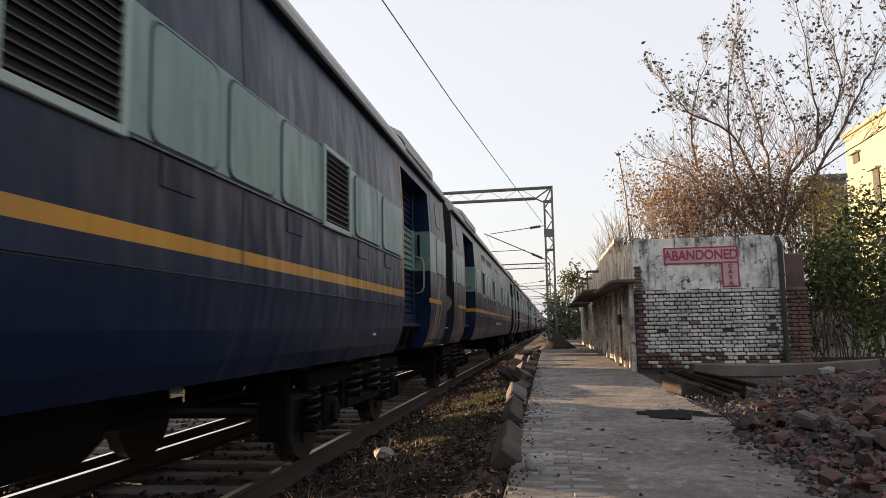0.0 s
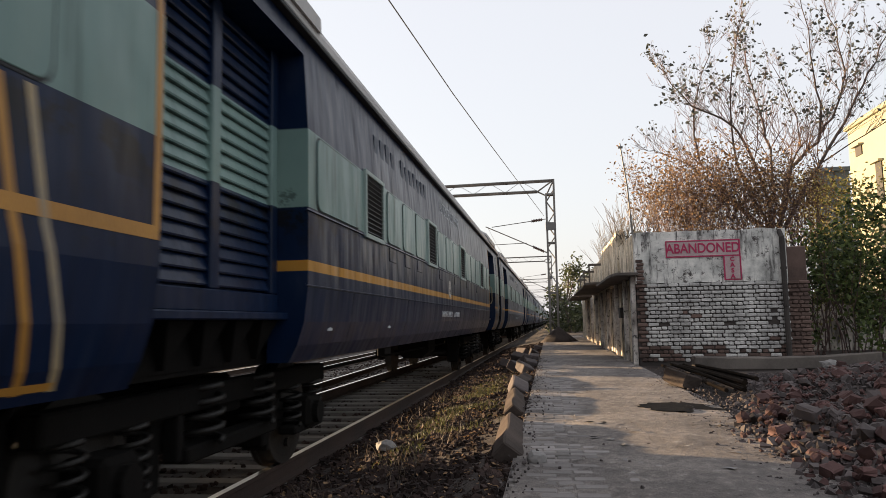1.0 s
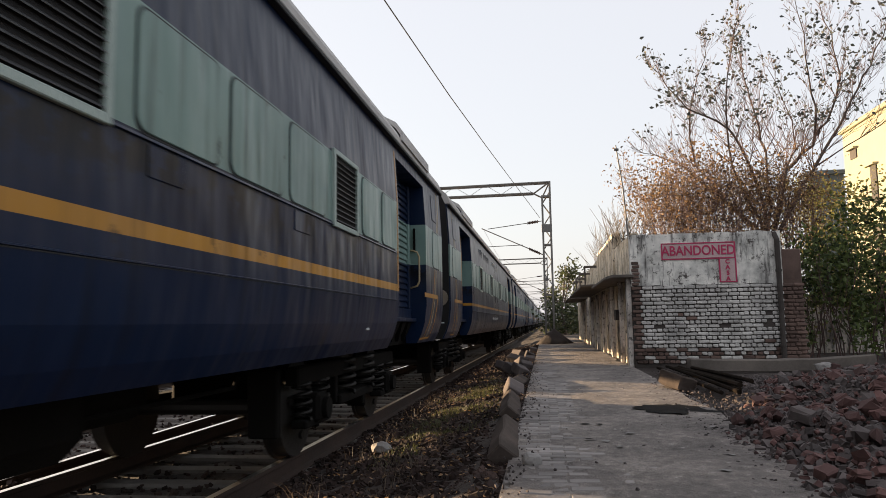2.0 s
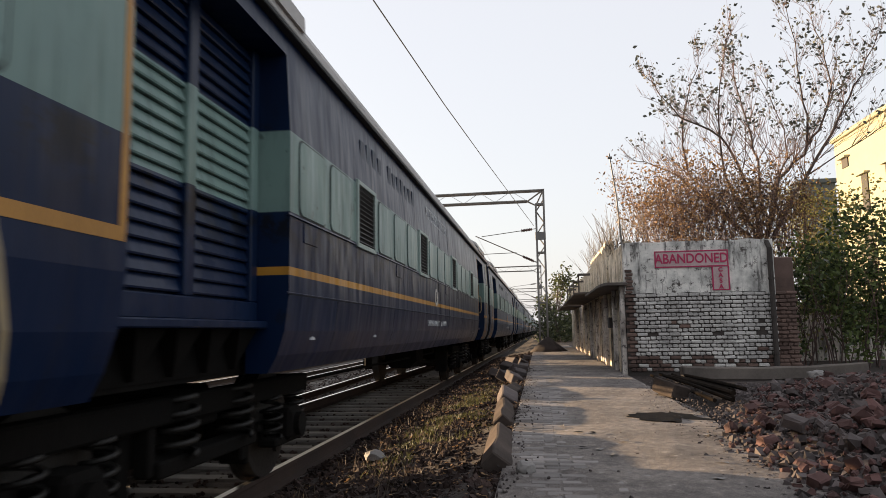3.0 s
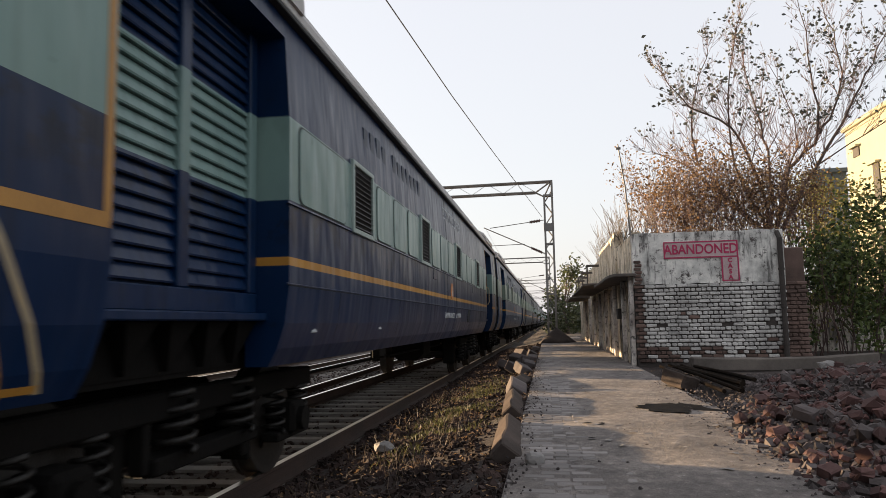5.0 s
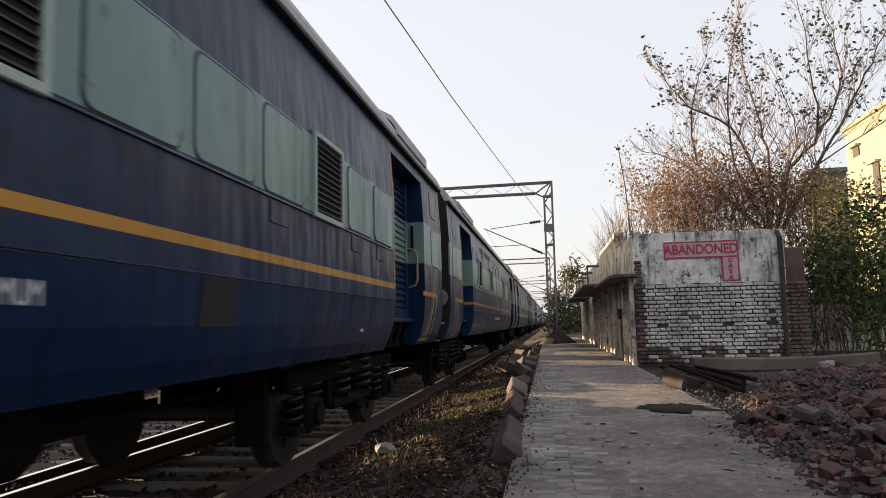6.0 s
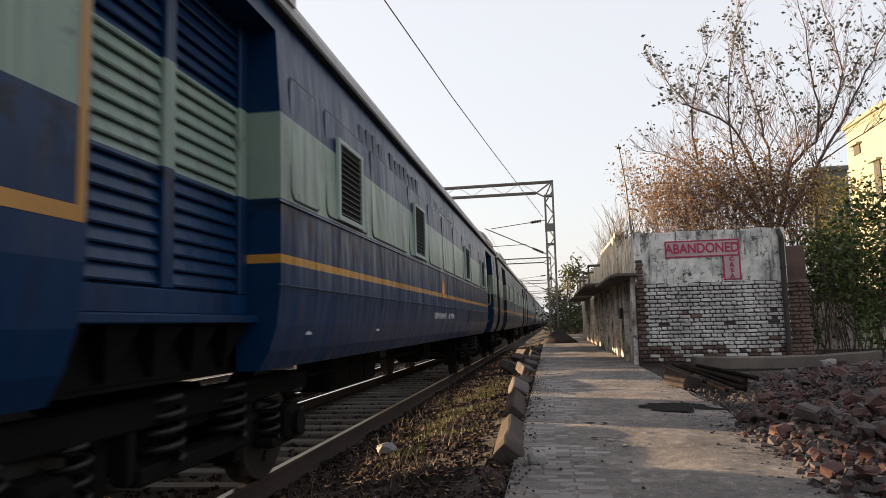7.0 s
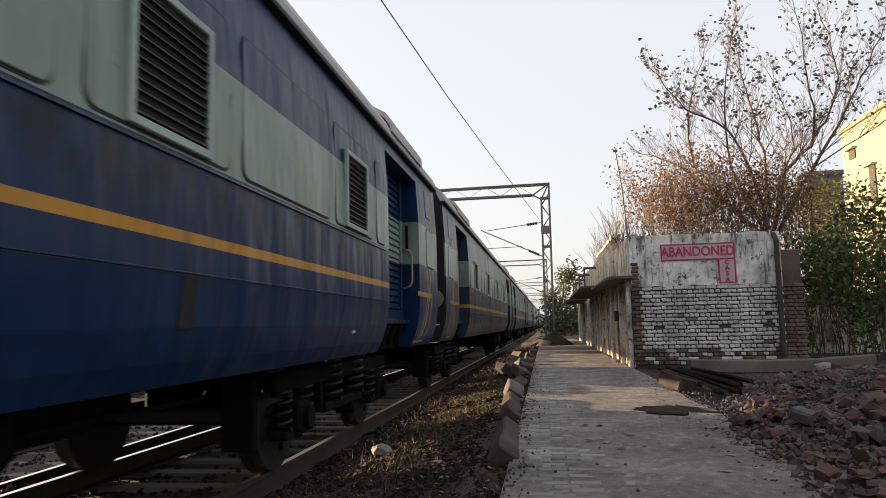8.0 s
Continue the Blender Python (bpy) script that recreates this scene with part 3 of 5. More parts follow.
        bm = bmesh.new()
        plate(bm, min(f(0.55), f(0.95)) - 0.011, max(f(0.55), f(0.95)) + 0.011, 2.829, 3.231, 0.0035, 0.03)
        part("seam", bm, M_SEAL, p)
    # louvred windows
    hw = 0.33
    z0, z1 = louvre_z
    for u in louvres:
        bm = bmesh.new()
        x = side_x(2.4) + (0.009 if tall_panels else 0.0)
        for a, b, c, d in ((u - hw - 0.045, u - hw, z0 - 0.045, z1 + 0.045), (u + hw, u + hw + 0.045, z0 - 0.045, z1 + 0.045), (u - hw, u + hw, z0 - 0.045, z0), (u - hw, u + hw, z1, z1 + 0.045)):
            box(bm, x - 0.01, x + 0.026, a, b, c, d, 0.005)
        win = part("louvre_window", bm, M_FRAME, coach, "louvred window in a painted frame")
        bm = bmesh.new()
        box(bm, x - 0.004, x + 0.003, u - hw, u + hw, z0, z1)
        part("backing", bm, M_BLACK, win)
        joined = bmesh.new()
        for k in range(12):
            z = z0 + 0.012 + k * (z1 - z0 - 0.02) / 12
            bm = bmesh.new() if fine else joined
            vs = [bm.verts.new((xx, y, zz)) for y in (u - hw, u + hw) for xx, zz in ((x + 0.003, z + 0.016), (x + 0.021, z), (x + 0.022, z + 0.005), (x + 0.003, z + 0.021))]
            for q in ((0, 1, 2, 3), (7, 6, 5, 4), (0, 4, 5, 1), (1, 5, 6, 2), (2, 6, 7, 3)):
                bm.faces.new([vs[i] for i in q])
            if fine:
                part("slat", bm, M_SLAT, win)
        if fine:
            joined.free()
        else:
            part("slats", joined, M_SLAT, win)
    # registration, as plain bars
    if words:
        bm = bmesh.new()
        for k in range(12):
            if k == 4:
                continue
            u = 5.75 + k * 0.26
            z = 3.06 + 0.015 * (k % 3)
            box(bm, side_x(3.0) - 0.03, side_x(3.0) + 0.001, u, u + 0.15, z - 0.10, z + 0.10)
        part("lettering_bars", bm, M_FADEDWHITE, coach)["kind"] = "stuff"
    # blanked-off windows between the louvres
    if tall_panels:
        for u in louvres:
            bm = bmesh.new()
            plate(bm, u - 0.63, u + 0.63, 2.115, 2.985, 0.009)
            p = part("window_cover", bm, main, coach)
            bm = bmesh.new()
            plate(bm, u - 0.643, u + 0.643, 2.102, 2.998, 0.0035)
            part("seam", bm, M_SEAL, p)
    rnd = random.Random(int(seed * 10))
    stops = [DOORS[0][1]] + sorted(louvres) + [DOORS[1][0]]
    pz0, pz1 = (2.115, 2.985) if tall_panels else (2.092, 2.652)
    for k, (a, b) in enumerate(zip(stops, stops[1:])):
        edge = 0.74 if tall_panels else 0.5
        a += 0.12 if k == 0 else edge
        b -= 0.12 if k == len(stops) - 2 else edge
        w = 1.2 if tall_panels else 0.66
        n = max(1, int((b - a + 0.16) / (w + 0.16)))
        step = (b - a) / n
        for j in range(n):
            u0 = a + step * j + 0.07
            u1 = a + step * (j + 1) - 0.07
            if u1 - u0 < 0.25:
                continue
            bm = bmesh.new()
            plate(bm, u0, u1, pz0, pz1, 0.008 + rnd.random() * 0.006)
            p = part("window_cover", bm, main, coach)
            bm = bmesh.new()
            plate(bm, u0 - 0.013, u1 + 0.013, pz0 - 0.013, pz1 + 0.013, 0.0035)
            part("seam", bm, M_SEAL, p)
            if not tall_panels and rnd.random() < 0.45:
                bm = bmesh.new()
                plate(bm, u0 + 0.1, u0 + 0.42, 1.9, 2.05, 0.006, 0.01)
                part("patch_plate", bm, main, coach)
    # side service panel, sheet seams and rivet line
    bm = bmesh.new()
    for u in (11.15, 12.3) if words else (9.3, 14.1):
        painted_line(bm, [(u, 0.97), (u, 3.36)], 0.014)
    for u in (4.9, 7.3, 14.6, 16.9):
        painted_line(bm, [(u, 0.97), (u, 1.5)], 0.008)
    painted_line(bm, [(3.7, 1.505), (LENGTH - 3.7, 1.505)], 0.006)
    part("sheet_seam", bm, M_SEAL, coach)
    bm = bmesh.new()
    extrude_profile(bm, [(1.618, 1.508), (1.629, 1.511), (1.629, 1.517), (1.618, 1.522)], 3.65, LENGTH - 3.65)
    part("seam_bead", bm, main, coach)
    bm = bmesh.new()
    extrude_profile(bm, [(1.615, 2.055), (1.636, 2.06), (1.632, 2.074), (1.615, 2.08)], 3.65, LENGTH - 3.65)
    part("waist_bead", bm, main, coach)
    bm = bmesh.new()
    for u in (4.3, 6.4, 18.9 - 1.6):
        for k in range(3):
            h = 0.020 + 0.008 * (k % 2)
            xx = side_x(1.2) + 0.002
            box(bm, xx - 0.01, xx + 0.002, u + k * 0.04, u + k * 0.04 + 0.026, 1.18, 1.18 + h)
    part("lettering_bars", bm, M_WHITE, coach)["kind"] = "stuff"
    if words:
        flat = lambda u, z: Matrix(((0, 0, 1, side_x(z) + 0.004), (1, 0, 0, u), (0, 1, 0, z), (0, 0, 0, 1)))
        lettering("lettering", "AUTOMOBILE CARRIER", 0.27, flat(mark_u + 0.31, 3.09), M_WHITE, coach, 0.002, "faded white painted lettering", 0.82)
        lettering("lettering", "CARRYING CAPACITY", 0.14, flat(mark_u - 0.20, 1.36), M_WHITE, coach, 0.002, "white painted lettering", 0.9)
        lettering("lettering", "T MAXIMUM", 0.13, flat(mark_u + 1.06, 1.365), M_WHITE, coach, 0.002, "white painted lettering", 0.72)
        xx = side_x(1.36)
        for k in range(2):
            bm = bmesh.new()
            box(bm, xx - 0.01, xx + 0.005, mark_u + 0.66 + k * 0.055, mark_u + 0.70 + k * 0.055, 1.32, 1.405)
            part("digit_bar", bm, M_WHITE, coach)
    if emblem:
        bm = bmesh.new()
        x = side_x(1.79)
        tube(bm, [(x - 0.002, mark_u, 1.79), (x + 0.005, mark_u, 1.79)], 0.145, seg=32)
        em = part("emblem", bm, emblem, coach, "round painted emblem")
        bm = bmesh.new()
        tube(bm, [(x + 0.005, mark_u, 1.755), (x + 0.007, mark_u, 1.755)], 0.05, seg=16)
        box(bm, x + 0.004, x + 0.007, mark_u - 0.025, mark_u + 0.025, 1.77, 1.88)
        part("mark", bm, M_SEAL if emblem is M_DISC else M_DISC, em)
    # dark grille low on the side
    if vent:
        bm = bmesh.new()
        plate(bm, 14.15, 14.15 + vent, 1.24, 1.50, 0.006, 0.02)
        part("vent_grille", bm, M_BLACK, coach, "small dark vent grille")
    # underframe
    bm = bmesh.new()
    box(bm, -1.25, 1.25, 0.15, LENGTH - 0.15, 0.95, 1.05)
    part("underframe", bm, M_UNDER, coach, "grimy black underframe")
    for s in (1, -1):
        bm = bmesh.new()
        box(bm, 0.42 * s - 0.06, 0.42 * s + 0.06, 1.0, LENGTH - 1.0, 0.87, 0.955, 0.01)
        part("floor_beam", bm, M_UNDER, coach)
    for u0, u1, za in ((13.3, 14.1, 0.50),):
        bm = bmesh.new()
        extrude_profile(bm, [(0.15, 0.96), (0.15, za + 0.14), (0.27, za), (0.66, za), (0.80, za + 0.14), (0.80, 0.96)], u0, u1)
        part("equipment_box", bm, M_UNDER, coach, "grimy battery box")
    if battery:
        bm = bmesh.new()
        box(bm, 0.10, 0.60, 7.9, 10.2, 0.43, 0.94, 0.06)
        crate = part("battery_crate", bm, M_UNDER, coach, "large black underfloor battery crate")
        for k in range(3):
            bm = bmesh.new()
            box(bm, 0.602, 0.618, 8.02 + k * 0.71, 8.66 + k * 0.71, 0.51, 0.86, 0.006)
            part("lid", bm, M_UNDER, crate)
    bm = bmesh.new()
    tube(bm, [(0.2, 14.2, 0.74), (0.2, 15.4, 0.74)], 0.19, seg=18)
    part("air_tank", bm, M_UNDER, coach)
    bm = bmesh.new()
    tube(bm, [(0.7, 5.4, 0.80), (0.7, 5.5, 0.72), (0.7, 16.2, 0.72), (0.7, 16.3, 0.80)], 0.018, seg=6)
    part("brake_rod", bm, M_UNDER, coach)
    wheels = make_bogie(coach, 3.6) + make_bogie(coach, LENGTH - 3.6)
    return coach, wheels


NEAR = []     # (coach, front end at 0 s, wheelsets)
FRONT_B = 12.86
NEAR.append((*make_coach("navy and sea-green railway coach with amber stripe", NAVY, SEA, 0.55, 0.7, (5.5, 9.0, 12.55, 15.9), (2.09, 2.66), words=False), FRONT_B - PITCH))
NEAR.append((*make_coach("streaked navy and sea-green car-carrying coach with faded lettering", NAVY, SEA, 0.9, 2.3, (5.63, 9.07, 12.63, 16.4), (2.09, 2.66), emblem=M_DISC, lean=0.5, mark_u=10.85), FRONT_B))
NEAR.append((*make_coach("patched navy and sea-green car-carrying coach, white emblem", (0.0022, 0.0104, 0.037), SEA, 0.8, 4.1, (5.87, 9.38, 13.05, 16.65), (2.09, 2.66), emblem=M_DISC, lift=0.008), FRONT_B + PITCH))
NEAR.append((*make_coach("blue and sage car-carrying coach with orange emblem", (0.0016, 0.0138, 0.048), SEA, 0.6, 6.4, (5.6, 9.0, 12.6, 16.2), (2.10, 2.68), emblem=M_ORANGE, lean=0.9, mark_u=11.7, lift=0.015, vent=0.40), FRONT_B + 2 * PITCH))
NEAR.append((*make_coach("bright blue and sage coach with tall blanked windows", BLUE, SAGE, 0.7, 8.2, (5.29, 8.6, 14.0, 17.28), (2.16, 2.77), tall_panels=True, emblem=M_ORANGE, lean=0.45, battery=True, lift=0.028, vent=0.16), FRONT_B + 3 * PITCH))
# greyer blues hold both fading and the sky's grazing sheen as colour
far_a = make_coach("faded blue and sage coach of a long train, sky sheen mixed into its paint", (0.016, 0.026, 0.046), SAGE, 0.9, 11.0, (5.2, 8.8, 12.6, 16.2), (2.12, 2.72), words=False, fine=False)[0]
far_b = make_coach("faded navy and sea-green coach of a long train, sky sheen mixed into its paint", (0.014, 0.020, 0.036), SEA, 0.9, 13.0, (5.4, 8.8, 12.5, 15.9), (2.09, 2.66), words=False, fine=False)[0]
FAR = [(far_a, FRONT_B + 4 * PITCH), (far_b, FRONT_B + 5 * PITCH)]
for k in range(6, 18):
    FAR.append((copy_thing(far_b if k % 3 else far_a, pose(0, 0, 0)), FRONT_B + k * PITCH))


def motions():
    """The train runs past at an even speed, and its wheels roll."""
    times = [0, 1 / 30, 2 / 30] + [0.5 * k for k in range(1, 16)] + [8 - 2 / 30, 8 - 1 / 30, 8]
    for coach, front in [(c, f) for c, w, f in NEAR] + FAR:
        walk(coach, [(t, pose(0, 0, 0, 0, 0, TRACK_TURN) @ pose(TRACK_X, front - SPEED * t, RAIL_Z)) for t in times])
    rate = math.degrees(SPEED / 0.457)
    for coach, wheels, front in NEAR:
        for w in wheels:
            at = w.location.copy()
            walk(w, [(k / 30, pose(*at, rate * k / 30)) for k in range(241)])

# ---- ground and tracks ----


def ground_height(x, y):
    """The lie of the land: track bed, ballast shoulder, path level."""
    x -= SLANT * max(0, min(y, 100)) if x < -0.5 else 0
    if x < -2.45:
        h = -0.44 - (0.12 if x < -5.0 else 0.0)
    elif x < -2.2:
        h = -0.44 + (x + 2.45) / 0.25 * 0.08
    elif x < -0.5:
        h = -0.36 + (x + 2.2) / 1.7 * 0.27
    else:
        h = -0.06
    if -40 < y < 90 and -12 < x < 14:
        k = 0.035 if x > -0.5 else 0.05
        h += (noise.noise((x * 1.7, y * 1.7, 0)) + 0.5 * noise.noise((x * 5, y * 5, 3))) * k * (0.25 if -0.5 < x < 1.9 else 1)
    return h


xs = [-3000, -600, -120, -40, -16] + [-12 + 0.25 * k for k in range(105)] + [18, 30, 60, 150, 600, 3000]
ys = [-600, -120, -40, -12] + [-6 + 0.3 * k for k in range(150)] + [42, 48, 56, 66, 80, 100, 140, 200, 320, 600, 1200, 3000]
verts = [(x, y, ground_height(x, y)) for y in ys for x in xs]
nx = len(xs)
faces = [(j * nx + i, j * nx + i + 1, (j + 1) * nx + i + 1, (j + 1) * nx + i) for j in range(len(ys) - 1) for i in range(nx - 1)]
ground = tagged(stuff("ground", verts, faces, M_GROUND, smooth=True), "brown earth and cinder ground along the railway", "ground", kind="structure")

RAIL = [(-0.070, 0.0), (0.070, 0.0), (0.070, 0.012), (0.012, 0.030), (0.012, 0.125), (0.034, 0.138), (0.034, 0.168), (0.030, 0.172),
        (-0.030, 0.172), (-0.034, 0.168), (-0.034, 0.138), (-0.012, 0.125), (-0.012, 0.030), (-0.070, 0.012)]


def make_track(label, x_of, top, y0, y1, sleeper_y0, sleeper_y1):
    track = tagged(new("railway_track"), label, "railway track", kind="structure")
    for s in (-1, 1):
        bm = bmesh.new()
        ring = []
        for k in range(13):
            y = y0 + (y1 - y0) * (k / 12) ** 2
            ring.append([bm.verts.new((x_of(y) + s * 0.872 + px, y, top - 0.172 + pz)) for px, pz in RAIL])
        n = len(RAIL)
        for q, r in zip(ring, ring[1:]):
            for k in range(n):
                f = bm.faces.new((q[k], q[(k + 1) % n], r[(k + 1) % n], r[k]))
                f.material_index = 1 if k == 7 else 0
        part("rail", bm, [M_RAIL, M_RAILTOP], track, "rusty steel rail with polished head")
    bm = bmesh.new()
    box(bm, -1.37, 1.37, -0.125, 0.125, -0.2, 0.0, 0.025)
    me = None
    y = sleeper_y0
    while y < sleeper_y1:
        if me is None:
            sl = part("sleeper", bm, M_SLEEPER, track)
            me = sl.data
        else:
            sl = new("sleeper", me)
            sl.parent = track
        sl.matrix_basis = pose(x_of(y) + random.uniform(-0.02, 0.02), y, top - 0.174, 0, 0, random.uniform(-1, 1))
        y += 0.62
    return track


make_track("railway track with concrete sleepers in brown ballast", lambda y: TRACK_X + SLANT * y, RAIL_Z, -40, 500, -3, 95)
make_track("second railway track behind, slightly diverging", lambda y: -5.75 - 0.035 * y, -0.38, -30, 120, 0, 45)
make_track("third railway track behind, slightly diverging", lambda y: -8.55 - 0.025 * y, -0.38, -30, 120, 2, 40)

ROCK = [(x, y, z) for x in (-0.7, 0.7) for y in (-0.7, 0.7) for z in (-0.7, 0.7)]
ROCK_F = [(0, 1, 3, 2), (4, 6, 7, 5), (0, 4, 5, 1), (2, 3, 7, 6), (0, 2, 6, 4), (1, 5, 7, 3)]


def scatter(rnd, spots):
    """Angular stones at (x, y, z, size)."""
    vs, fs = [], []
    for x, y, z, s in spots:
        m = Euler([rnd.uniform(0, 6.3) for _ in range(3)]).to_matrix()
        b = len(vs)
        sc = [s * rnd.uniform(0.6, 1.25) for _ in range(3)]
        for p in ROCK:
            q = m @ Vector([c * k * rnd.uniform(0.7, 1.2) + rnd.uniform(-0.2, 0.2) * s for c, k in zip(p, sc)])
            vs.append((x + q.x, y + q.y, z + q.z))
        fs += [tuple(b + i for i in f) for f in ROCK_F]
    return vs, fs


rnd = random.Random(5)
spots = []
for k in range(15000):
    y = 3.0 + 32 * rnd.random() ** 1.7
    x = rnd.uniform(-2.45, -0.28)
    spots.append((x, y, ground_height(x, y) + 0.004, rnd.uniform(0.016, 0.036) * (1 + y * 0.012)))
for k in range(9000):
    y = 3.0 + 30 * rnd.random() ** 1.5
    x = rnd.uniform(-9.5, -2.35)
    spots.append((x, y, ground_height(x, y) + 0.004, rnd.uniform(0.016, 0.030) * (1 + y * 0.01)))
tagged(stuff("ballast", *scatter(rnd, spots), M_BALLAST), "dark brown broken stone ballast beside the rails", "ballast", kind="stuff")


def blades(rnd, spots, mat, name, label, lean=0.5, width=0.006):
    vs, fs = [], []
    for x, y, z, h in spots:
        a = rnd.uniform(0, 6.3)
        dx, dy = math.cos(a), math.sin(a)
        lx, ly = rnd.uniform(-lean, lean) * h, rnd.uniform(-lean, lean) * h
        b = len(vs)
        vs += [(x - dx * width, y - dy * width, z), (x + dx * width, y + dy * width, z),
               (x + lx * 0.4 + dx * width * 0.7, y + ly * 0.4 + dy * width * 0.7, z + h * 0.6), (x + lx * 0.4 - dx * width * 0.7, y + ly * 0.4 - dy * width * 0.7, z + h * 0.6), (x + lx, y + ly, z + h)]
        fs += [(b, b + 1, b + 2, b + 3), (b + 3, b + 2, b + 4)]
    return tagged(stuff(name, vs, fs, mat), label, "grass", kind="stuff")


spots = []
for k in range(5500):
    y = rnd.gauss(10.0, 2.6)
    x = rnd.gauss(-1.2, 0.24)
    if y > 6.2 and noise.noise((x * 1.6, y * 0.8, 9)) > -0.05:
        spots.append((x, y, ground_height(x, y), rnd.uniform(0.03, 0.085)))
blades(rnd, spots, M_GRASS, "grass", "short green and yellow grass on the ballast shoulder", 0.8, 0.005)
spots = []
for k in range(1300):
    y = 3.4 + 10 * rnd.random() ** 1.6
    x = rnd.uniform(-2.0, -0.9)
    if noise.noise((x * 2.3, y * 1.1, 4)) > 0.05:
        spots.append((x, y, ground_height(x, y), rnd.uniform(0.06, 0.2)))
blades(rnd, spots, M_STRAW, "dry_grass", "dry straw-coloured grass tufts on the ballast", 0.9, 0.003)

spots = []
for k in range(2600):
    y = 3.2 + 18 * rnd.random() ** 1.6
    x = rnd.uniform(-2.2, -0.3)
    spots.append((Vector((x, y, ground_height(x, y) + rnd.uniform(0.01, 0.035))), rnd.uniform(0.5, 1.2)))


def litter_leaves(rnd, spots, size, mat, name, label):
    vs, fs = [], []
    for p, s in spots:
        m = Euler((rnd.uniform(-0.6, 0.6), rnd.uniform(-0.6, 0.6), rnd.uniform(0, 6.3))).to_matrix()
        b = len(vs)
        for q in ((0, -1, 0), (0.6, -0.2, 0.15), (0.3, 0.6, 0.1), (0, 1.1, 0), (-0.3, 0.6, 0.1), (-0.6, -0.2, 0.15)):
            v = m @ Vector([c * size * s for c in q])
            vs.append((p.x + v.x, p.y + v.y, p.z + v.z))
        fs += [(b, b + 1, b + 2, b + 3), (b, b + 3, b + 4, b + 5)]
    return tagged(stuff(name, vs, fs, mat), label, "leaf litter", kind="stuff")


litter_leaves(rnd, spots, 0.022, M_DRYLEAF, "leaf_litter", "fallen russet leaves on the ballast shoulder")

# ---- path ----
path = tagged(new("path"), "worn brick-paved path with dusty concrete", "path", kind="structure")
bm = bmesh.new()
nyp, nxp = 420, 30
grid = []
for j in range(nyp + 1):
    y = -3 + 48 * j / nyp
    for_row = []
    for i in range(nxp + 1):
        edge = 1.80 + 0.12 * noise.noise((0, y * 0.9, 0))
        left = -0.27 + 0.07 * noise.noise((7, y * 3, 0))
        x = left + (edge - left) * i / nxp
        for_row.append(bm.verts.new((x, y, 0.001 + 0.011 * max(0.0, min(x, 1.0)) - max(0, 0.006 - 0.02 * abs(x - 0.05)) + 0.008 * noise.noise((x * 2.3, y * 1.2, 5)) + 0.004 * noise.noise((x * 7, y * 6, 5)))))
    grid.append(for_row)
for q, r in zip(grid, grid[1:]):
    for i in range(nxp):
        bm.faces.new((q[i], q[i + 1], r[i + 1], r[i]))
part("dust_layer", bm, M_DUST, path, "dusty trodden concrete", True)
bm = bmesh.new()
box(bm, -0.30, 1.9, -3, 45, -0.12, -0.016)
part("bed", bm, M_DUST, path)
PAVER_ROWS = []
for j in range(390):
    y = 3.4 + j * 0.105
    for i in range(10):
        x = -0.19 + (i + (0.5 if j % 2 else 0)) * 0.205
        if x > 1.72:
            continue
        PAVER_ROWS.append((x, y))

# leaning kerbstones along the path's rail side


def slab(name, half, label, cat, group, mat, seed):
    bm = bmesh.new()
    box(bm, -half[0], half[0], -half[1], half[1], -half[2], half[2], 0.015)
    bmesh.ops.subdivide_edges(bm, edges=[e for e in bm.edges if e.calc_length() > 0.3], cuts=4)
    off = Vector((seed, 0, 0))
    for v in bm.verts:
        v.co += Vector((noise.noise(v.co * 7 + off), noise.noise(v.co * 7 + Vector((5, 0, 0)) + off), noise.noise(v.co * 9 + off))) * 0.02
    return tagged(part(name, bm, mat), label, cat, group)


kerb = slab("kerbstone", (0.10, 0.92, 0.08), "long weathered kerbstone tipped on the path's edge", "kerbstone", "kerbstones along the path", M_KERB, 0)
kerb.matrix_basis = pose(-0.37, 6.36, -0.015, 0, 40, 2)
for x, y, z, rx, ry, rz in ((-0.45, 8.95, -0.02, 1, 44, 3), (-0.47, 12.2, -0.01, -2, 30, -3)):
    copy_thing(kerb, pose(x, y, z, rx, ry, rz))
chunk = slab("kerb_block", (0.13, 0.30, 0.10), "short broken pale kerb block tumbled beside the path", "kerb block", "broken kerb blocks", M_STONE, 4)
chunk.matrix_basis = pose(-0.55, 15.4, -0.02, 10, 24, 20)
for x, y, z, rx, ry, rz in ((-0.50, 10.9, -0.02, 12, 30, 8), (-0.75, 16.3, -0.04, -8, 30, -24), (-0.46, 16.6, 0.0, 5, 14, 6), (-0.95, 17.4, -0.08, 10, 34, 50), (-0.62, 18.1, -0.02, -14, 20, 12),
                            (-0.44, 19.4, 0.0, 4, 8, 0), (-0.8, 20.4, -0.05, 12, -20, 60), (-0.5, 22.0, 0.0, 3, 28, 5), (-0.9, 24.0, -0.05, 0, 40, 30), (-0.45, 26.0, 0.0, 0, 10, 0)):
    copy_thing(chunk, pose(x, y, z, rx, ry, rz))

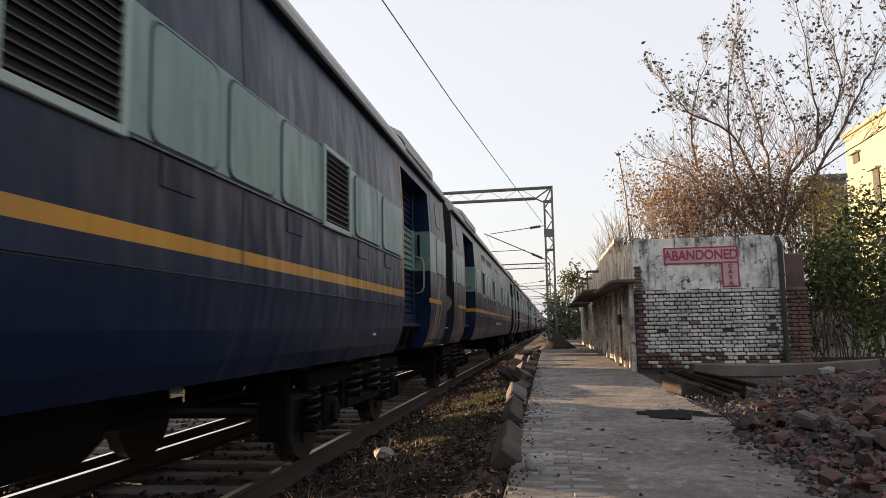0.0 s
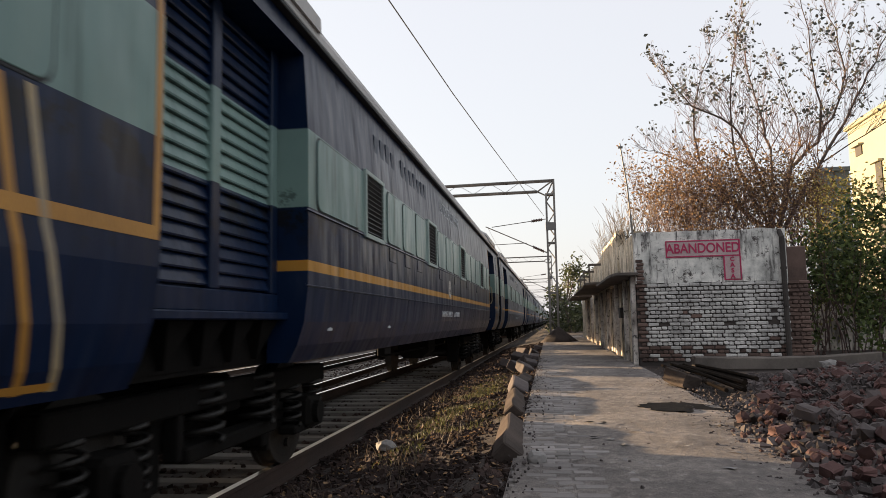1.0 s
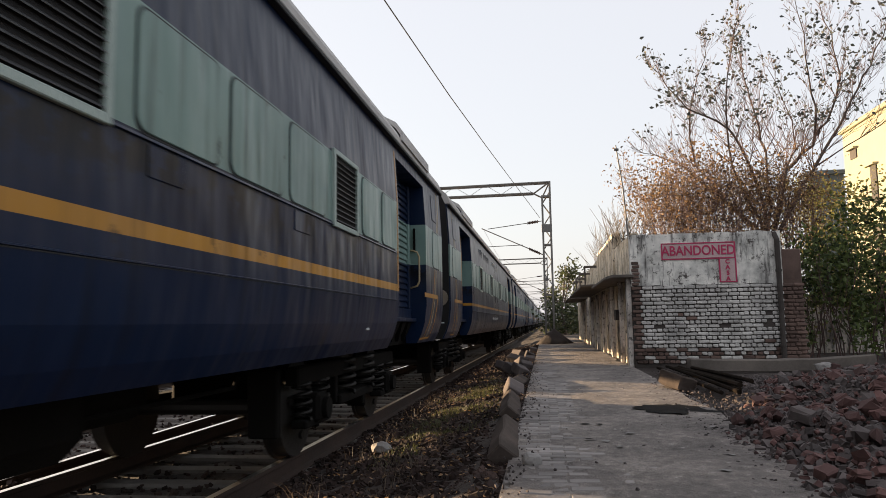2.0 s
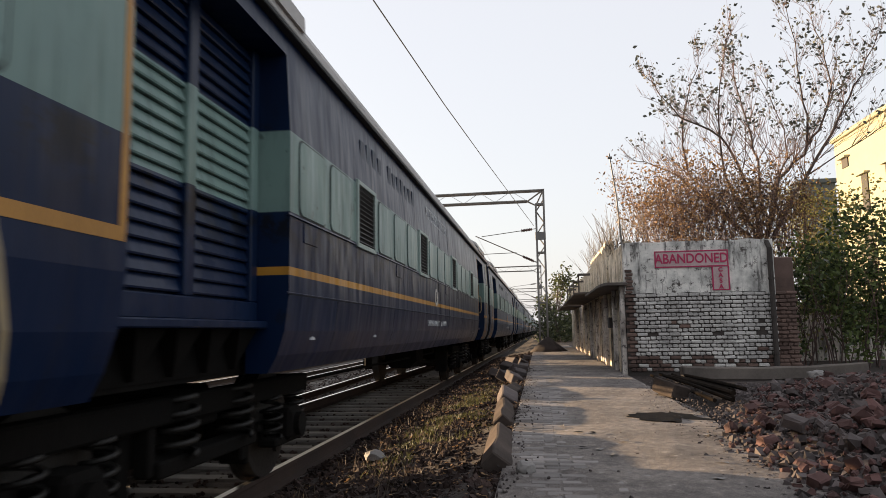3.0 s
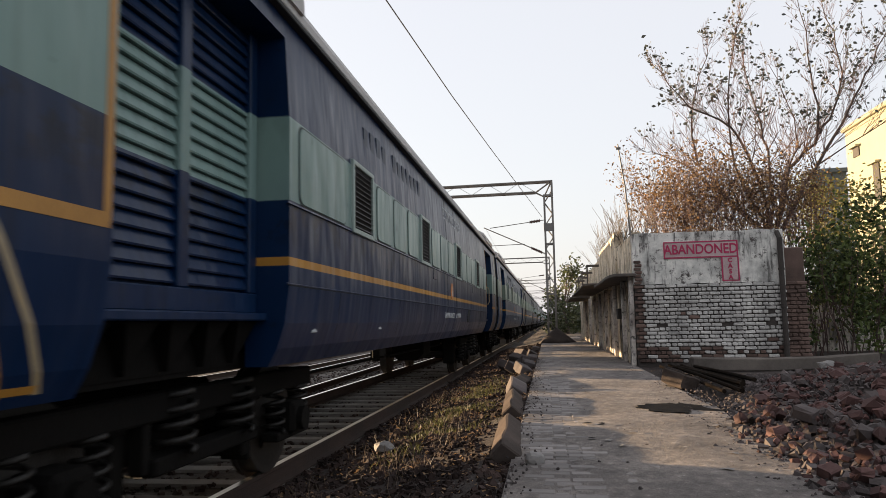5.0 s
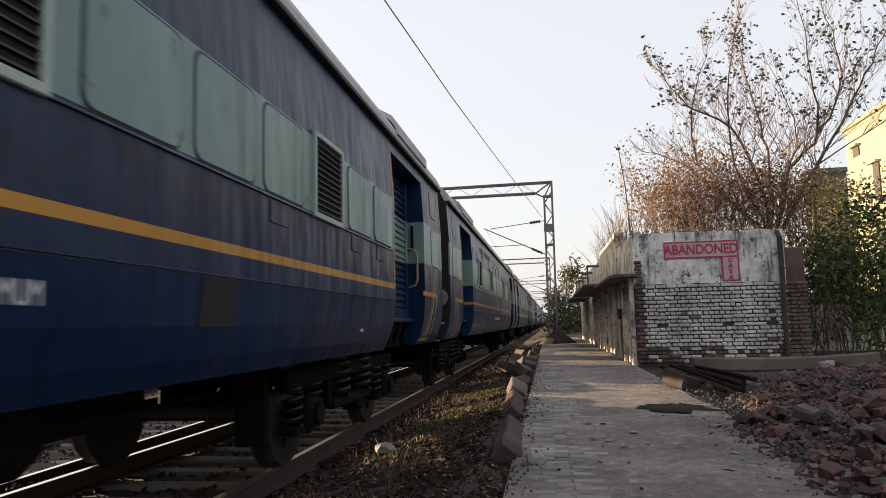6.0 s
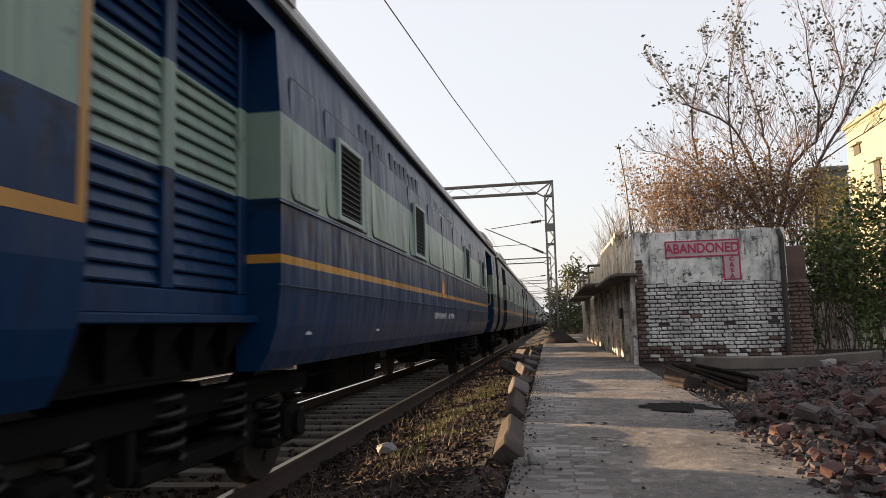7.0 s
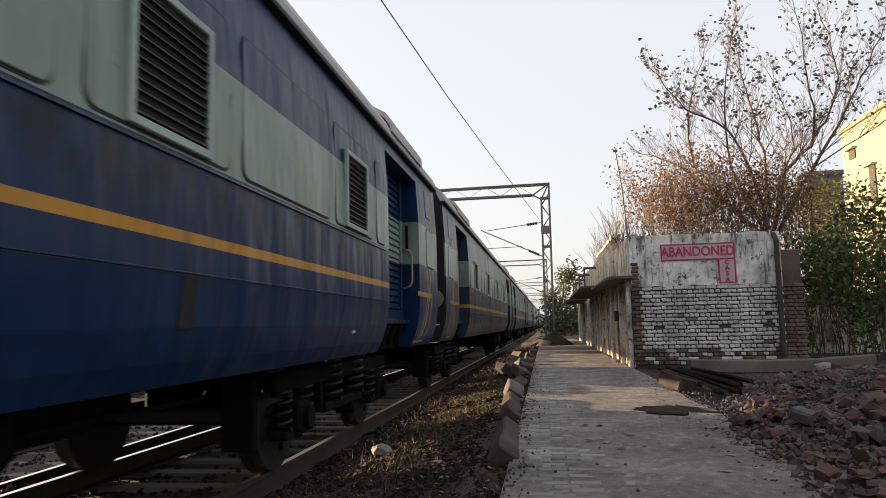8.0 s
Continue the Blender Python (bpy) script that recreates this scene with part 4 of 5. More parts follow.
# ---- abandoned building ----
BX0, BX1, BY, BTOP, BSPLIT = 1.93, 5.12, 16.2, 2.92, 1.76
house = tagged(new("abandoned_building"), "abandoned whitewashed brick railway quarters, roofless parapet, mildewed plaster", "building")
bm = bmesh.new()
box(bm, BX0 + 0.02, BX1, BY + 0.03, BY + 0.26, -0.1, BSPLIT)
gable_core = part("wall_core", bm, M_MORTAR, house)
bm = bmesh.new()
nxg, nzg = 24, 10
rows = []
for j in range(nzg + 1):
    rows.append([])
    for i in range(nxg + 1):
        x = BX0 + (BX1 - BX0) * i / nxg
        z = BSPLIT + (BTOP - BSPLIT) * j / nzg
        if j == nzg:
            z += 0.05 * noise.noise((x * 2.5, 0, 0)) - 0.02
        if j == 0:
            z += 0.05 * noise.noise((x * 3.5, 4, 0))
        rows[-1].append(bm.verts.new((x, BY - 0.01 + 0.012 * noise.noise((x * 3, z * 3, 2)), z)))
front = [(rows[j][i], rows[j][i + 1], rows[j + 1][i + 1], rows[j + 1][i]) for j in range(nzg) for i in range(nxg)]
for f in front:
    bm.faces.new(f)
r = bmesh.ops.extrude_face_region(bm, geom=list(bm.faces))
bmesh.ops.translate(bm, verts=[v for v in r["geom"] if isinstance(v, bmesh.types.BMVert)], vec=(0, 0.26, 0))
part("gable_wall", bm, M_PLASTER, house, "mildewed grey-white plaster")
# long side towards the path
DOOR_SPANS = [(16.75, 17.75), (18.5, 19.7), (21.6, 22.7), (24.2, 25.3), (27.0, 28.1), (30, 31.2), (33, 34.2), (36, 37.2)]
edges = [BY + 0.26] + [e for s in DOOR_SPANS for e in s] + [42.0]
for a, b in zip(edges[::2], edges[1::2]):
    bm = bmesh.new()
    box(bm, BX0, BX0 + 0.24, a, b, -0.1, 1.93, 0.01)
    part("side_wall", bm, M_LIME, house, "flaking warm limewash")
for a, b, top in ((BY + 0.26, 20.2, 2.98), (20.2, 26.0, 3.42), (26.0, 42.0, 3.2)):
    bm = bmesh.new()
    box(bm, BX0 + 0.002 + (0.05 if a < 18 else 0), BX0 + 0.24, a + 0.002, b, 1.93, top, 0.01)
    bmesh.ops.subdivide_edges(bm, edges=list(bm.edges), cuts=3, use_grid_fill=True)
    for v in bm.verts:
        if v.co.z > top - 0.02:
            v.co.z += 0.07 * noise.noise((v.co.y * 1.7, 0, 4))
    part("parapet", bm, M_LIME, house, "flaking warm limewash parapet")
bm = bmesh.new()
box(bm, BX0 + 0.24, BX1, BY + 0.27, 42, 2.2, 2.32)
part("roof", bm, M_ROOFSLAB, house)
bm = bmesh.new()
box(bm, BX1 - 0.24, BX1 - 0.002, BY + 0.27, 42, -0.1, 2.2)
box(bm, BX0 + 0.24, BX1 - 0.25, 41.8, 42, -0.1, 2.2)
part("rear_wall", bm, M_MORTAR, house)
for a, b, z, out in ((BY - 0.10, 21.0, 1.95, 0.55), (21.4, 31.0, 2.02, 0.85), (32.5, 39.0, 2.02, 0.85)):
    bm = bmesh.new()
    box(bm, BX0 - out, BX0 + 0.05, a, b, z, z + 0.07, 0.012)
    bmesh.ops.subdivide_edges(bm, edges=list(bm.edges), cuts=4, use_grid_fill=True)
    for v in bm.verts:
        if v.co.x < BX0 - out + 0.1:
            v.co.x += 0.06 * noise.noise((v.co.y * 2.1, 1, 0))
            v.co.z += 0.03 * noise.noise((v.co.y * 1.2, 6, 0)) - 0.02
    part("awning", bm, M_ROOFSLAB, house, "stained crumbling concrete awning slab")
for y0, y1 in ((26.4, 26.5), (30.2, 30.3), (33.7, 33.8), (36.4, 36.5)):
    bm = bmesh.new()
    box(bm, BX0 - 0.45, BX0 + 0.1, y0, y1 + 0.05, 2.95, 3.03, 0.008)
    tube(bm, [(BX0 - 0.42, y0 + 0.07, 2.1), (BX0 - 0.42, y0 + 0.07, 2.96)], 0.03, seg=6)
    part("bracket", bm, M_ROOFSLAB, house)
for k, (a, b) in enumerate(DOOR_SPANS):
    bm = bmesh.new()
    box(bm, BX0 + 0.14, BX0 + 0.19, a - 0.01, b + 0.01, -0.08, 1.95)
    d = part("door", bm, M_DARKWOOD, house, "boarded-up plank door")
    n = 5
    for j in range(n):
        if (j + k) % 3 == 2:
            continue
        bm = bmesh.new()
        w = (b - a) / n
        box(bm, BX0 + 0.03, BX0 + 0.07, a + j * w + 0.02, a + (j + 1) * w - 0.03, -0.05, 1.9 - 0.05 * (j % 2), 0.006)
        part("plank", bm, M_PLANK, d)
for y in (16.45, 18.1, 20.4, 23.4, 26.1, 29.0, 32.0, 35.0):
    bm = bmesh.new()
    box(bm, BX0 - 0.10, BX0 + 0.01, y - 0.11, y + 0.11, -0.08, 1.95, 0.012)
    part("pilaster", bm, M_PLANK, house, "pale weathered pilaster")
# drain pipe and stained end pier
bm = bmesh.new()
tube(bm, [(5.02, BY - 0.09, -0.05), (5.02, BY - 0.09, 2.7), (5.0, BY + 0.02, 2.85)], 0.055, seg=10)
for z in (0.4, 1.2, 2.0):
    tube(bm, [(5.02, BY - 0.09, z), (5.02, BY - 0.09, z + 0.05)], 0.068, seg=10)
part("drainpipe", bm, M_DARKWOOD, house, "dark cast drainpipe", False)
bm = bmesh.new()
box(bm, BX1, 5.55, BY + 0.1, BY + 0.4, -0.1, 2.5, 0.02)
part("pier", bm, M_RBRICK, house, "dark bare brick pier")
# painted notice: frame and words
flat = lambda x, z: Matrix(((1, 0, 0, x), (0, 0, -1, BY - 0.036), (0, 1, 0, z), (0, 0, 0, 1)))
bm = bmesh.new()
for x0, x1, z0, z1 in ((2.60, 4.17, 2.665, 2.69), (2.60, 4.17, 2.32, 2.345), (2.60, 2.625, 2.345, 2.665), (4.145, 4.17, 2.345, 2.665),
                       (3.81, 3.835, 1.80, 2.32), (4.15, 4.175, 1.80, 2.32), (3.835, 4.15, 1.80, 1.82)):
    box(bm, x0, x1, BY - 0.036, BY - 0.010, z0, z1)
sign = part("painted_notice", bm, M_RED, house, "crimson painted notice frame")
bm = bmesh.new()
box(bm, 2.63, 4.14, BY - 0.028, BY - 0.012, 2.35, 2.66)
box(bm, 3.84, 4.145, BY - 0.028, BY - 0.012, 1.825, 2.315)
part("notice_ground", bm, M_PINK, sign, "faded pink paint")
lettering("lettering", "ABANDONED", 0.30, flat(3.385, 2.505), M_RED, sign, 0.004, "crimson painted lettering", 0.83, 0.005)
for k, c in enumerate("CASA"):
    lettering("lettering", c, 0.13, flat(3.99, 2.25 - 0.125 * k), M_RED, sign, 0.004, "crimson painted lettering", 1.0, 0.005)
bm = bmesh.new()
box(bm, BX0 - 0.18, BX0 - 0.01, 18.15, 18.6, 1.02, 1.28, 0.01)
tagged(part("meter_box", bm, M_DARKWOOD), "small dark meter box on the building's side wall", "meter box")
bm = bmesh.new()
tube(bm, [(1.98, 16.5, 2.3), (1.87, 16.45, 4.0), (1.74, 16.4, 5.02)], 0.022, 0.014, seg=8)
tube(bm, [(1.70, 16.4, 4.92), (1.80, 16.4, 4.92)], 0.03, seg=6)
tagged(part("antenna_pole", bm, M_STEEL), "thin leaning steel pole on the abandoned roof", "pole")

# ---- debris beside the path ----


def heap(x, y):
    """Height of the rubble heap."""
    e = (x - 1.40 - max(0, (y - 6.5) * 0.36)) / 1.1
    h = 0.33 * max(0, min(1, e)) * (0.75 + 0.5 * noise.noise((x * 0.8, y * 0.6, 2)))
    h *= max(0, min(1, (y - 2.5) / 2.5)) * max(0, min(1, (13.8 - y) / 2.0))
    return h


hx = [1.3 + 0.14 * k for k in range(56)]
hy = [2.2 + 0.16 * k for k in range(76)]
vs = [(x, y, -0.07 + heap(x, y) + 0.045 * noise.noise((x * 4, y * 4, 1))) for y in hy for x in hx]
n = len(hx)
fs = [(j * n + i, j * n + i + 1, (j + 1) * n + i + 1, (j + 1) * n + i) for j in range(len(hy) - 1) for i in range(n - 1)]
rubble = tagged(new("rubble_heap"), "heap of broken red bricks and grey stones beside the path", "rubble heap")
mound = stuff("earth_mound", vs, fs, M_GROUND, rubble, True)
rnd = random.Random(21)
forms = []
for k in range(14):
    bm = bmesh.new()
    l, w, h = rnd.uniform(0.10, 0.2), rnd.uniform(0.08, 0.12), rnd.uniform(0.06, 0.10)
    if k % 2:
        bmesh.ops.create_icosphere(bm, subdivisions=1, radius=1)
        for v in bm.verts:
            g = 0.62 + 0.5 * noise.noise(v.co * 1.3 + Vector((k * 7.1, 0, 0))) + rnd.uniform(-0.08, 0.08)
            v.co = Vector((v.co.x * l * 0.72 * g, v.co.y * w * 0.85 * g, v.co.z * h * 0.95 * g))
    else:
        box(bm, -l / 2, l / 2, -w / 2, w / 2, -h / 2, h / 2, 0.014)
        for v in bm.verts:
            v.co += Vector([rnd.uniform(-1, 1) * 0.012 for _ in range(3)])
            if v.co.x > l * 0.3:
                v.co.x -= rnd.uniform(0, 0.05)
    me = bpy.data.meshes.new("brick")
    bmesh.ops.recalc_face_normals(bm, faces=bm.faces)
    bm.to_mesh(me)
    bm.free()
    me.materials.append(M_STONE if k % 3 == 1 else M_RUBBLE)
    forms.append(me)
for k in range(300):
    y = 4.0 + 8.0 * rnd.random() ** 1.2
    x = 1.55 + 3.4 * rnd.random() ** 1.2 + max(0, (y - 6.5) * 0.36)
    ob = new("brick", forms[rnd.randrange(14)])
    ob.parent = rubble
    s = rnd.uniform(0.55, 1.45) if y > 5.2 else rnd.uniform(0.45, 0.9)
    ob.matrix_basis = Matrix.Translation((x, y, heap(x, y) + rnd.uniform(-0.04, 0.035))) @ Euler([rnd.uniform(-0.7, 0.7), rnd.uniform(-0.7, 0.7), rnd.uniform(0, 6.3)]).to_matrix().to_4x4() @ Matrix.Scale(s, 4)
spots = []
for k in range(9000):
    y = 3.2 + 10.4 * rnd.random()
    x = 1.25 + 4.6 * rnd.random() ** 1.3 + max(0, (y - 6.5) * 0.32)
    spots.append((x, y, -0.055 + heap(x, y) + rnd.uniform(0, 0.03), rnd.uniform(0.010, 0.05)))
# crumbs spilled over the path's edge and round the poles
for k in range(1000):
    y = 4.5 + 10.5 * rnd.random()
    x = 1.15 + 0.10 * max(0, y - 7) + rnd.gauss(0.5, 0.24)
    spots.append((x, y, 0.004 + max(0, heap(x, y) - 0.055), rnd.uniform(0.007, 0.020)))
ob = stuff("rubble_stones", *scatter(rnd, spots), M_STONE, rubble)
ob["kind"] = "stuff"
vs, fs = [], []
for k in range(2600):
    y = 3.6 + 9.5 * rnd.random()
    x = 1.5 + 4.2 * rnd.random() ** 1.15 + max(0, (y - 6.5) * 0.36)
    me = forms[rnd.randrange(14)]
    m = Matrix.Translation((x, y, heap(x, y) + rnd.uniform(-0.07, 0.02))) @ Euler([rnd.uniform(-0.8, 0.8), rnd.uniform(-0.8, 0.8), rnd.uniform(0, 6.3)]).to_matrix().to_4x4() @ Matrix.Scale(rnd.uniform(0.18, 0.6), 4)
    b = len(vs)
    vs += [tuple(m @ v.co) for v in me.vertices]
    fs += [tuple(b + i for i in p.vertices) for p in me.polygons]
ob = stuff("brick_fragments", vs, fs, M_RUBBLE, rubble)
ob["kind"] = "stuff"
spots = []
for k in range(800):
    y = 3.6 + 16 * rnd.random() ** 1.4
    side = rnd.random()
    x = 1.75 - abs(rnd.gauss(0, 0.2)) if side < 0.4 else (-0.33 + abs(rnd.gauss(0, 0.13)) if side < 0.9 else rnd.uniform(-0.2, 1.7))
    spots.append((x, y, 0.008, rnd.uniform(0.004, 0.014)))
tagged(stuff("gravel", *scatter(rnd, spots), M_STONE), "loose stones and brick chips on the path", "gravel", kind="stuff")

# long concrete beam, poles, block, tar cloth, white stone
bm = bmesh.new()
box(bm, -1.75, 1.75, -0.16, 0.16, -0.11, 0.13, 0.02)
bmesh.ops.subdivide_edges(bm, edges=[e for e in bm.edges if e.calc_length() > 1], cuts=10)
for v in bm.verts:
    v.co.z += 0.02 * noise.noise((v.co.x * 2, v.co.y * 4, 0)) + 0.05 * (abs(v.co.x) / 1.75) ** 2
    v.co.y += 0.02 * noise.noise((v.co.x * 2, 3, 0))
ob = tagged(part("concrete_beam", bm, M_ROOFSLAB), "long fallen concrete beam lying before the brick wall", "beam")
ob.matrix_basis = pose(4.55, 14.9, 0.07, 0, -0.5, 3)
rnd = random.Random(8)
pole_ob = None
for k in range(7):
    a = (2.2 + 0.11 * k + rnd.uniform(-0.05, 0.05), 14.6 - 0.1 * k, 0.07 + 0.03 * (k % 2))
    b = (2.15 + 0.10 * k, 8.9 + rnd.uniform(-0.3, 0.5) + 0.25 * k, 0.09 + 0.05 * (k % 3))
    bm = bmesh.new()
    mid = [(a[i] + b[i]) / 2 + (0.03 if i == 0 else 0) for i in range(3)]
    tube(bm, [a, mid, b], rnd.uniform(0.026, 0.04), seg=8)
    tagged(part("pole", bm, M_PIPE), "rusty dark pole in a pile on the ground", "pole", "pile of poles")
bm = bmesh.new()
box(bm, -0.13, 0.13, -0.32, 0.32, -0.11, 0.11, 0.02)
bmesh.ops.subdivide_edges(bm, edges=list(bm.edges), cuts=2, use_grid_fill=True)
for v in bm.verts:
    v.co += Vector((noise.noise(v.co * 7), noise.noise(v.co * 7 + Vector((5, 0, 0))), noise.noise(v.co * 9))) * 0.025
ob = tagged(part("concrete_block", bm, M_KERB), "broken concrete block lying beside the pole pile", "concrete block")
ob.matrix_basis = pose(1.88, 10.9, 0.10, 6, 20, 20)
bm = bmesh.new()
n = 14
grid = [[None] * (n + 1) for _ in range(n + 1)]
for j in range(n + 1):
    for i in range(n + 1):
        x, y = -0.5 + i / n, -0.5 + j / n
        r = 1 + 0.6 * noise.noise((math.cos(math.atan2(y, x)) * 2, math.sin(math.atan2(y, x)) * 2, 0))
        grid[j][i] = bm.verts.new((x * 0.72 * r, y * 0.75 * r, 0.012 + 0.018 * abs(noise.noise((x * 7, y * 7, 0)))))
for j in range(n):
    for i in range(n):
        bm.faces.new((grid[j][i], grid[j][i + 1], grid[j + 1][i + 1], grid[j + 1][i]))
ob = tagged(part("tar_cloth", bm, M_TAR, smooth=True), "crumpled black tarred cloth on the path", "cloth")
ob.matrix_basis = pose(1.36, 8.35, 0.004, 0, 0, 20)


def lump(name, label, cat, size, m, mat, flat_k=0.6, seed=0):
    bm = bmesh.new()
    bmesh.ops.create_icosphere(bm, subdivisions=2, radius=1)
    for v in bm.verts:
        k = 1 + 0.35 * noise.noise(v.co * 1.6 + Vector((seed, 0, 0)))
        v.co = Vector((v.co.x * k * size, v.co.y * k * size * 0.8, v.co.z * k * size * flat_k))
    ob = tagged(part(name, bm, mat), label, cat)
    ob.matrix_basis = m
    return ob


lump("pale_stone", "pale broken stone on top of the rubble", "stone", 0.17, pose(4.75, 13.2, 0.15), M_PAPER, 0.5, 3)
lump("stone", "pale grey stone lying on the ballast", "stone", 0.10, pose(-1.62, 6.95, -0.20), M_PAPER, 0.6, 7)
lump("stone", "pale grey stone at the path's edge", "stone", 0.075, pose(-0.12, 5.2, 0.03), M_PAPER, 0.7, 9)
rnd = random.Random(14)
for k in range(9):
    x, y = rnd.uniform(0.2, 1.6), 4.3 + 4 * rnd.random()
    bm = bmesh.new()
    q = [bm.verts.new((0.05 * math.cos(a) * rnd.uniform(0.6, 1.3), 0.035 * math.sin(a) * rnd.uniform(0.6, 1.3), rnd.uniform(0, 0.012))) for a in (0, 1.1, 2.2, 3.3, 4.4, 5.4)]
    c = bm.verts.new((0, 0, 0.012))
    for i in range(6):
        bm.faces.new((q[i], q[(i + 1) % 6], c))
    ob = tagged(part("litter", bm, M_PAPER if k % 3 else M_TAR), "crumpled scrap of litter on the path", "litter", "litter on the path")
    ob.matrix_basis = pose(x, y, 0.014, 0, 0, rnd.uniform(0, 360))
# earth heap at the path's far end
bm = bmesh.new()
bmesh.ops.create_cone(bm, cap_ends=True, segments=24, radius1=1.0, radius2=0.06, depth=0.75)
bmesh.ops.subdivide_edges(bm, edges=list(bm.edges), cuts=2, use_grid_fill=True)
for v in bm.verts:
    v.co += Vector((noise.noise(v.co * 2), noise.noise(v.co * 2 + Vector((4, 0, 0))), noise.noise(v.co * 3) * 0.6)) * 0.14
ob = tagged(part("earth_mound", bm, M_GROUND, smooth=True), "dark heap of earth at the foot of the mast", "earth heap")
ob.matrix_basis = pose(0.45, 33.5, 0.30)

# ---- overhead line ----


def make_portal(y, label):
    mast = tagged(new("catenary_mast"), label, "catenary mast", "overhead line masts")
    legs = (0.06, 0.50)
    bm = bmesh.new()
    for x in legs:
        for dy in (-0.2, 0.2):
            box(bm, x - 0.055, x + 0.055, y + dy - 0.05, y + dy + 0.05, -0.3, 8.9 if x > 0.3 else 8.1)
    for k in range(12):
        z = 0.4 + k * 0.66
        for dy in (-0.2, 0.2):
            a, b = (legs if k % 2 else legs[::-1])
            tube(bm, [(a, y + dy, z), (b, y + dy, z + 0.66)], 0.02, seg=5)
    for z in (0.3, 2.5, 5.3, 8.05):
        box(bm, legs[0], legs[1], y - 0.22, y + 0.22, z - 0.05, z + 0.05)
    part("mast", bm, M_STEEL, mast, "lattice steel mast")
    bm = bmesh.new()
    for z0, z1 in ((8.85, 8.6), (8.25, 8.1)):
        for dy in (-0.2, 0.2):
            tube(bm, [(0.5 if z0 > 8.5 else -0.42, y + dy, z0), (-22, y + dy, z1)], 0.055, seg=6)
    for k in range(24):
        x = -0.42 - k * 0.9
        zt, zb = 8.85 - 0.011 * (0.5 - x), 8.25 + 0.007 * x
        tube(bm, [(x, y - 0.2, zt if k % 2 else zb), (x - 0.9, y - 0.2, zb if k % 2 else zt)], 0.016, seg=4)
    tube(bm, [(-0.42, y, 8.25), (0.06, y, 8.0)], 0.045, seg=6)
    tube(bm, [(-0.42, y, 8.25), (0.5, y, 8.88)], 0.045, seg=6)
    tube(bm, [(0.06, y, 8.0), (0.5, y, 8.88)], 0.045, seg=6)
    part("cross_beam", bm, M_STEEL, mast, "steel lattice beam over the tracks")
    bm = bmesh.new()
    tube(bm, [(0.05, y, 6.68), (-3.05, y, 6.32)], 0.022, seg=6)
    tube(bm, [(0.05, y, 4.75), (-3.4, y, 6.36)], 0.03, seg=6)
    tube(bm, [(-1.1, y, 5.35), (-3.3, y, 5.3)], 0.02, seg=6)
    part("cantilever", bm, M_STEEL, mast)
    for a, b in (((-0.2, 6.65), (-0.8, 6.58)), ((-0.15, 4.84), (-0.75, 5.12))):
        bm = bmesh.new()
        rings = []
        for k in range(21):
            f = k / 20
            x, z = a[0] + (b[0] - a[0]) * f, a[1] + (b[1] - a[1]) * f
            r = 0.045 if k % 3 == 0 else 0.09
            rings.append([bm.verts.new((x, y + r * math.cos(q), z + r * math.sin(q))) for q in [2 * math.pi * i / 10 for i in range(10)]])
        for q, s in zip(rings, rings[1:]):
            for i in range(10):
                bm.faces.new((q[i], q[(i + 1) % 10], s[(i + 1) % 10], s[i]))
        part("insulator", bm, M_CERAMIC, mast, "ribbed brown insulator")
    bm = bmesh.new()
    box(bm, -0.02, 0.56, y - 0.28, y - 0.22, 6.0, 6.45, 0.01)
    part("sign_plate", bm, M_WIRE, mast, "small dark plate on the mast")
    return mast


m0 = make_portal(40.0, "lattice steel catenary portal over the railway")
for y in (88, 136, 184, 232):
    copy_thing(m0, pose(0, y - 40, 0))
bm = bmesh.new()
tube(bm, [(-5.57, -18, 7.35), (-4.07, -2, 7.12), (-2.76, 12, 6.95), (-2.24, 17.6, 6.83), (-1.72, 23.2, 6.83), (-1.19, 28.8, 6.85), (-0.10, 40, 6.86)], 0.013, seg=6)
tagged(part("feeder_wire", bm, M_WIRE), "thin dark overhead wire running to the mast", "wire")
for z, sag in ((6.34, 0.5), (5.3, 0.0)):
    bm = bmesh.new()
    for k in range(4):
        y0 = 40 + 48 * k
        tube(bm, [(-3.3, y0 + 48 * j / 6, z - sag * 4 * (j / 6) * (1 - j / 6)) for j in range(7)], 0.008, seg=5)
    tagged(part("contact_wire", bm, M_WIRE), "thin overhead line wire above the track", "wire")

# ---- distance ----
block_b = tagged(new("apartment_building"), "cream rendered building behind the trees", "building")
bm = bmesh.new()
box(bm, 20.2, 32, 36, 50, -0.1, 13.2)
part("wall", bm, M_CREAM, block_b)
bm = bmesh.new()
box(bm, 20.0, 32.2, 35.8, 50.2, 13.2, 13.5, 0.05)
part("roof", bm, M_CREAM, block_b)
for y0, y1, z0, z1 in ((48.0, 48.9, 11.2, 11.8), (45.5, 46.3, 7.9, 10.2), (42.0, 43.2, 8.2, 10.2), (45.5, 46.3, 4.0, 6.4), (42.0, 43.2, 4.0, 6.4)):
    bm = bmesh.new()
    box(bm, 20.13, 20.25, y0, y1, z0, z1)
    w = part("window", bm, M_VOID, block_b, "dark window opening")
    bm = bmesh.new()
    box(bm, 19.9, 20.2, y0 - 0.15, y1 + 0.15, z1, z1 + 0.12)
    part("hood", bm, M_CREAM, w)
shed = tagged(new("shed"), "blue-grey sheet-metal shed behind the trees", "shed")
bm = bmesh.new()
box(bm, 18.5, 20.9, 52, 53.2, -0.1, 10.9)
part("wall", bm, M_SLATE, shed)
bm = bmesh.new()
box(bm, 18.35, 21.0, 51.8, 53.4, 10.9, 11.2, 0.03)
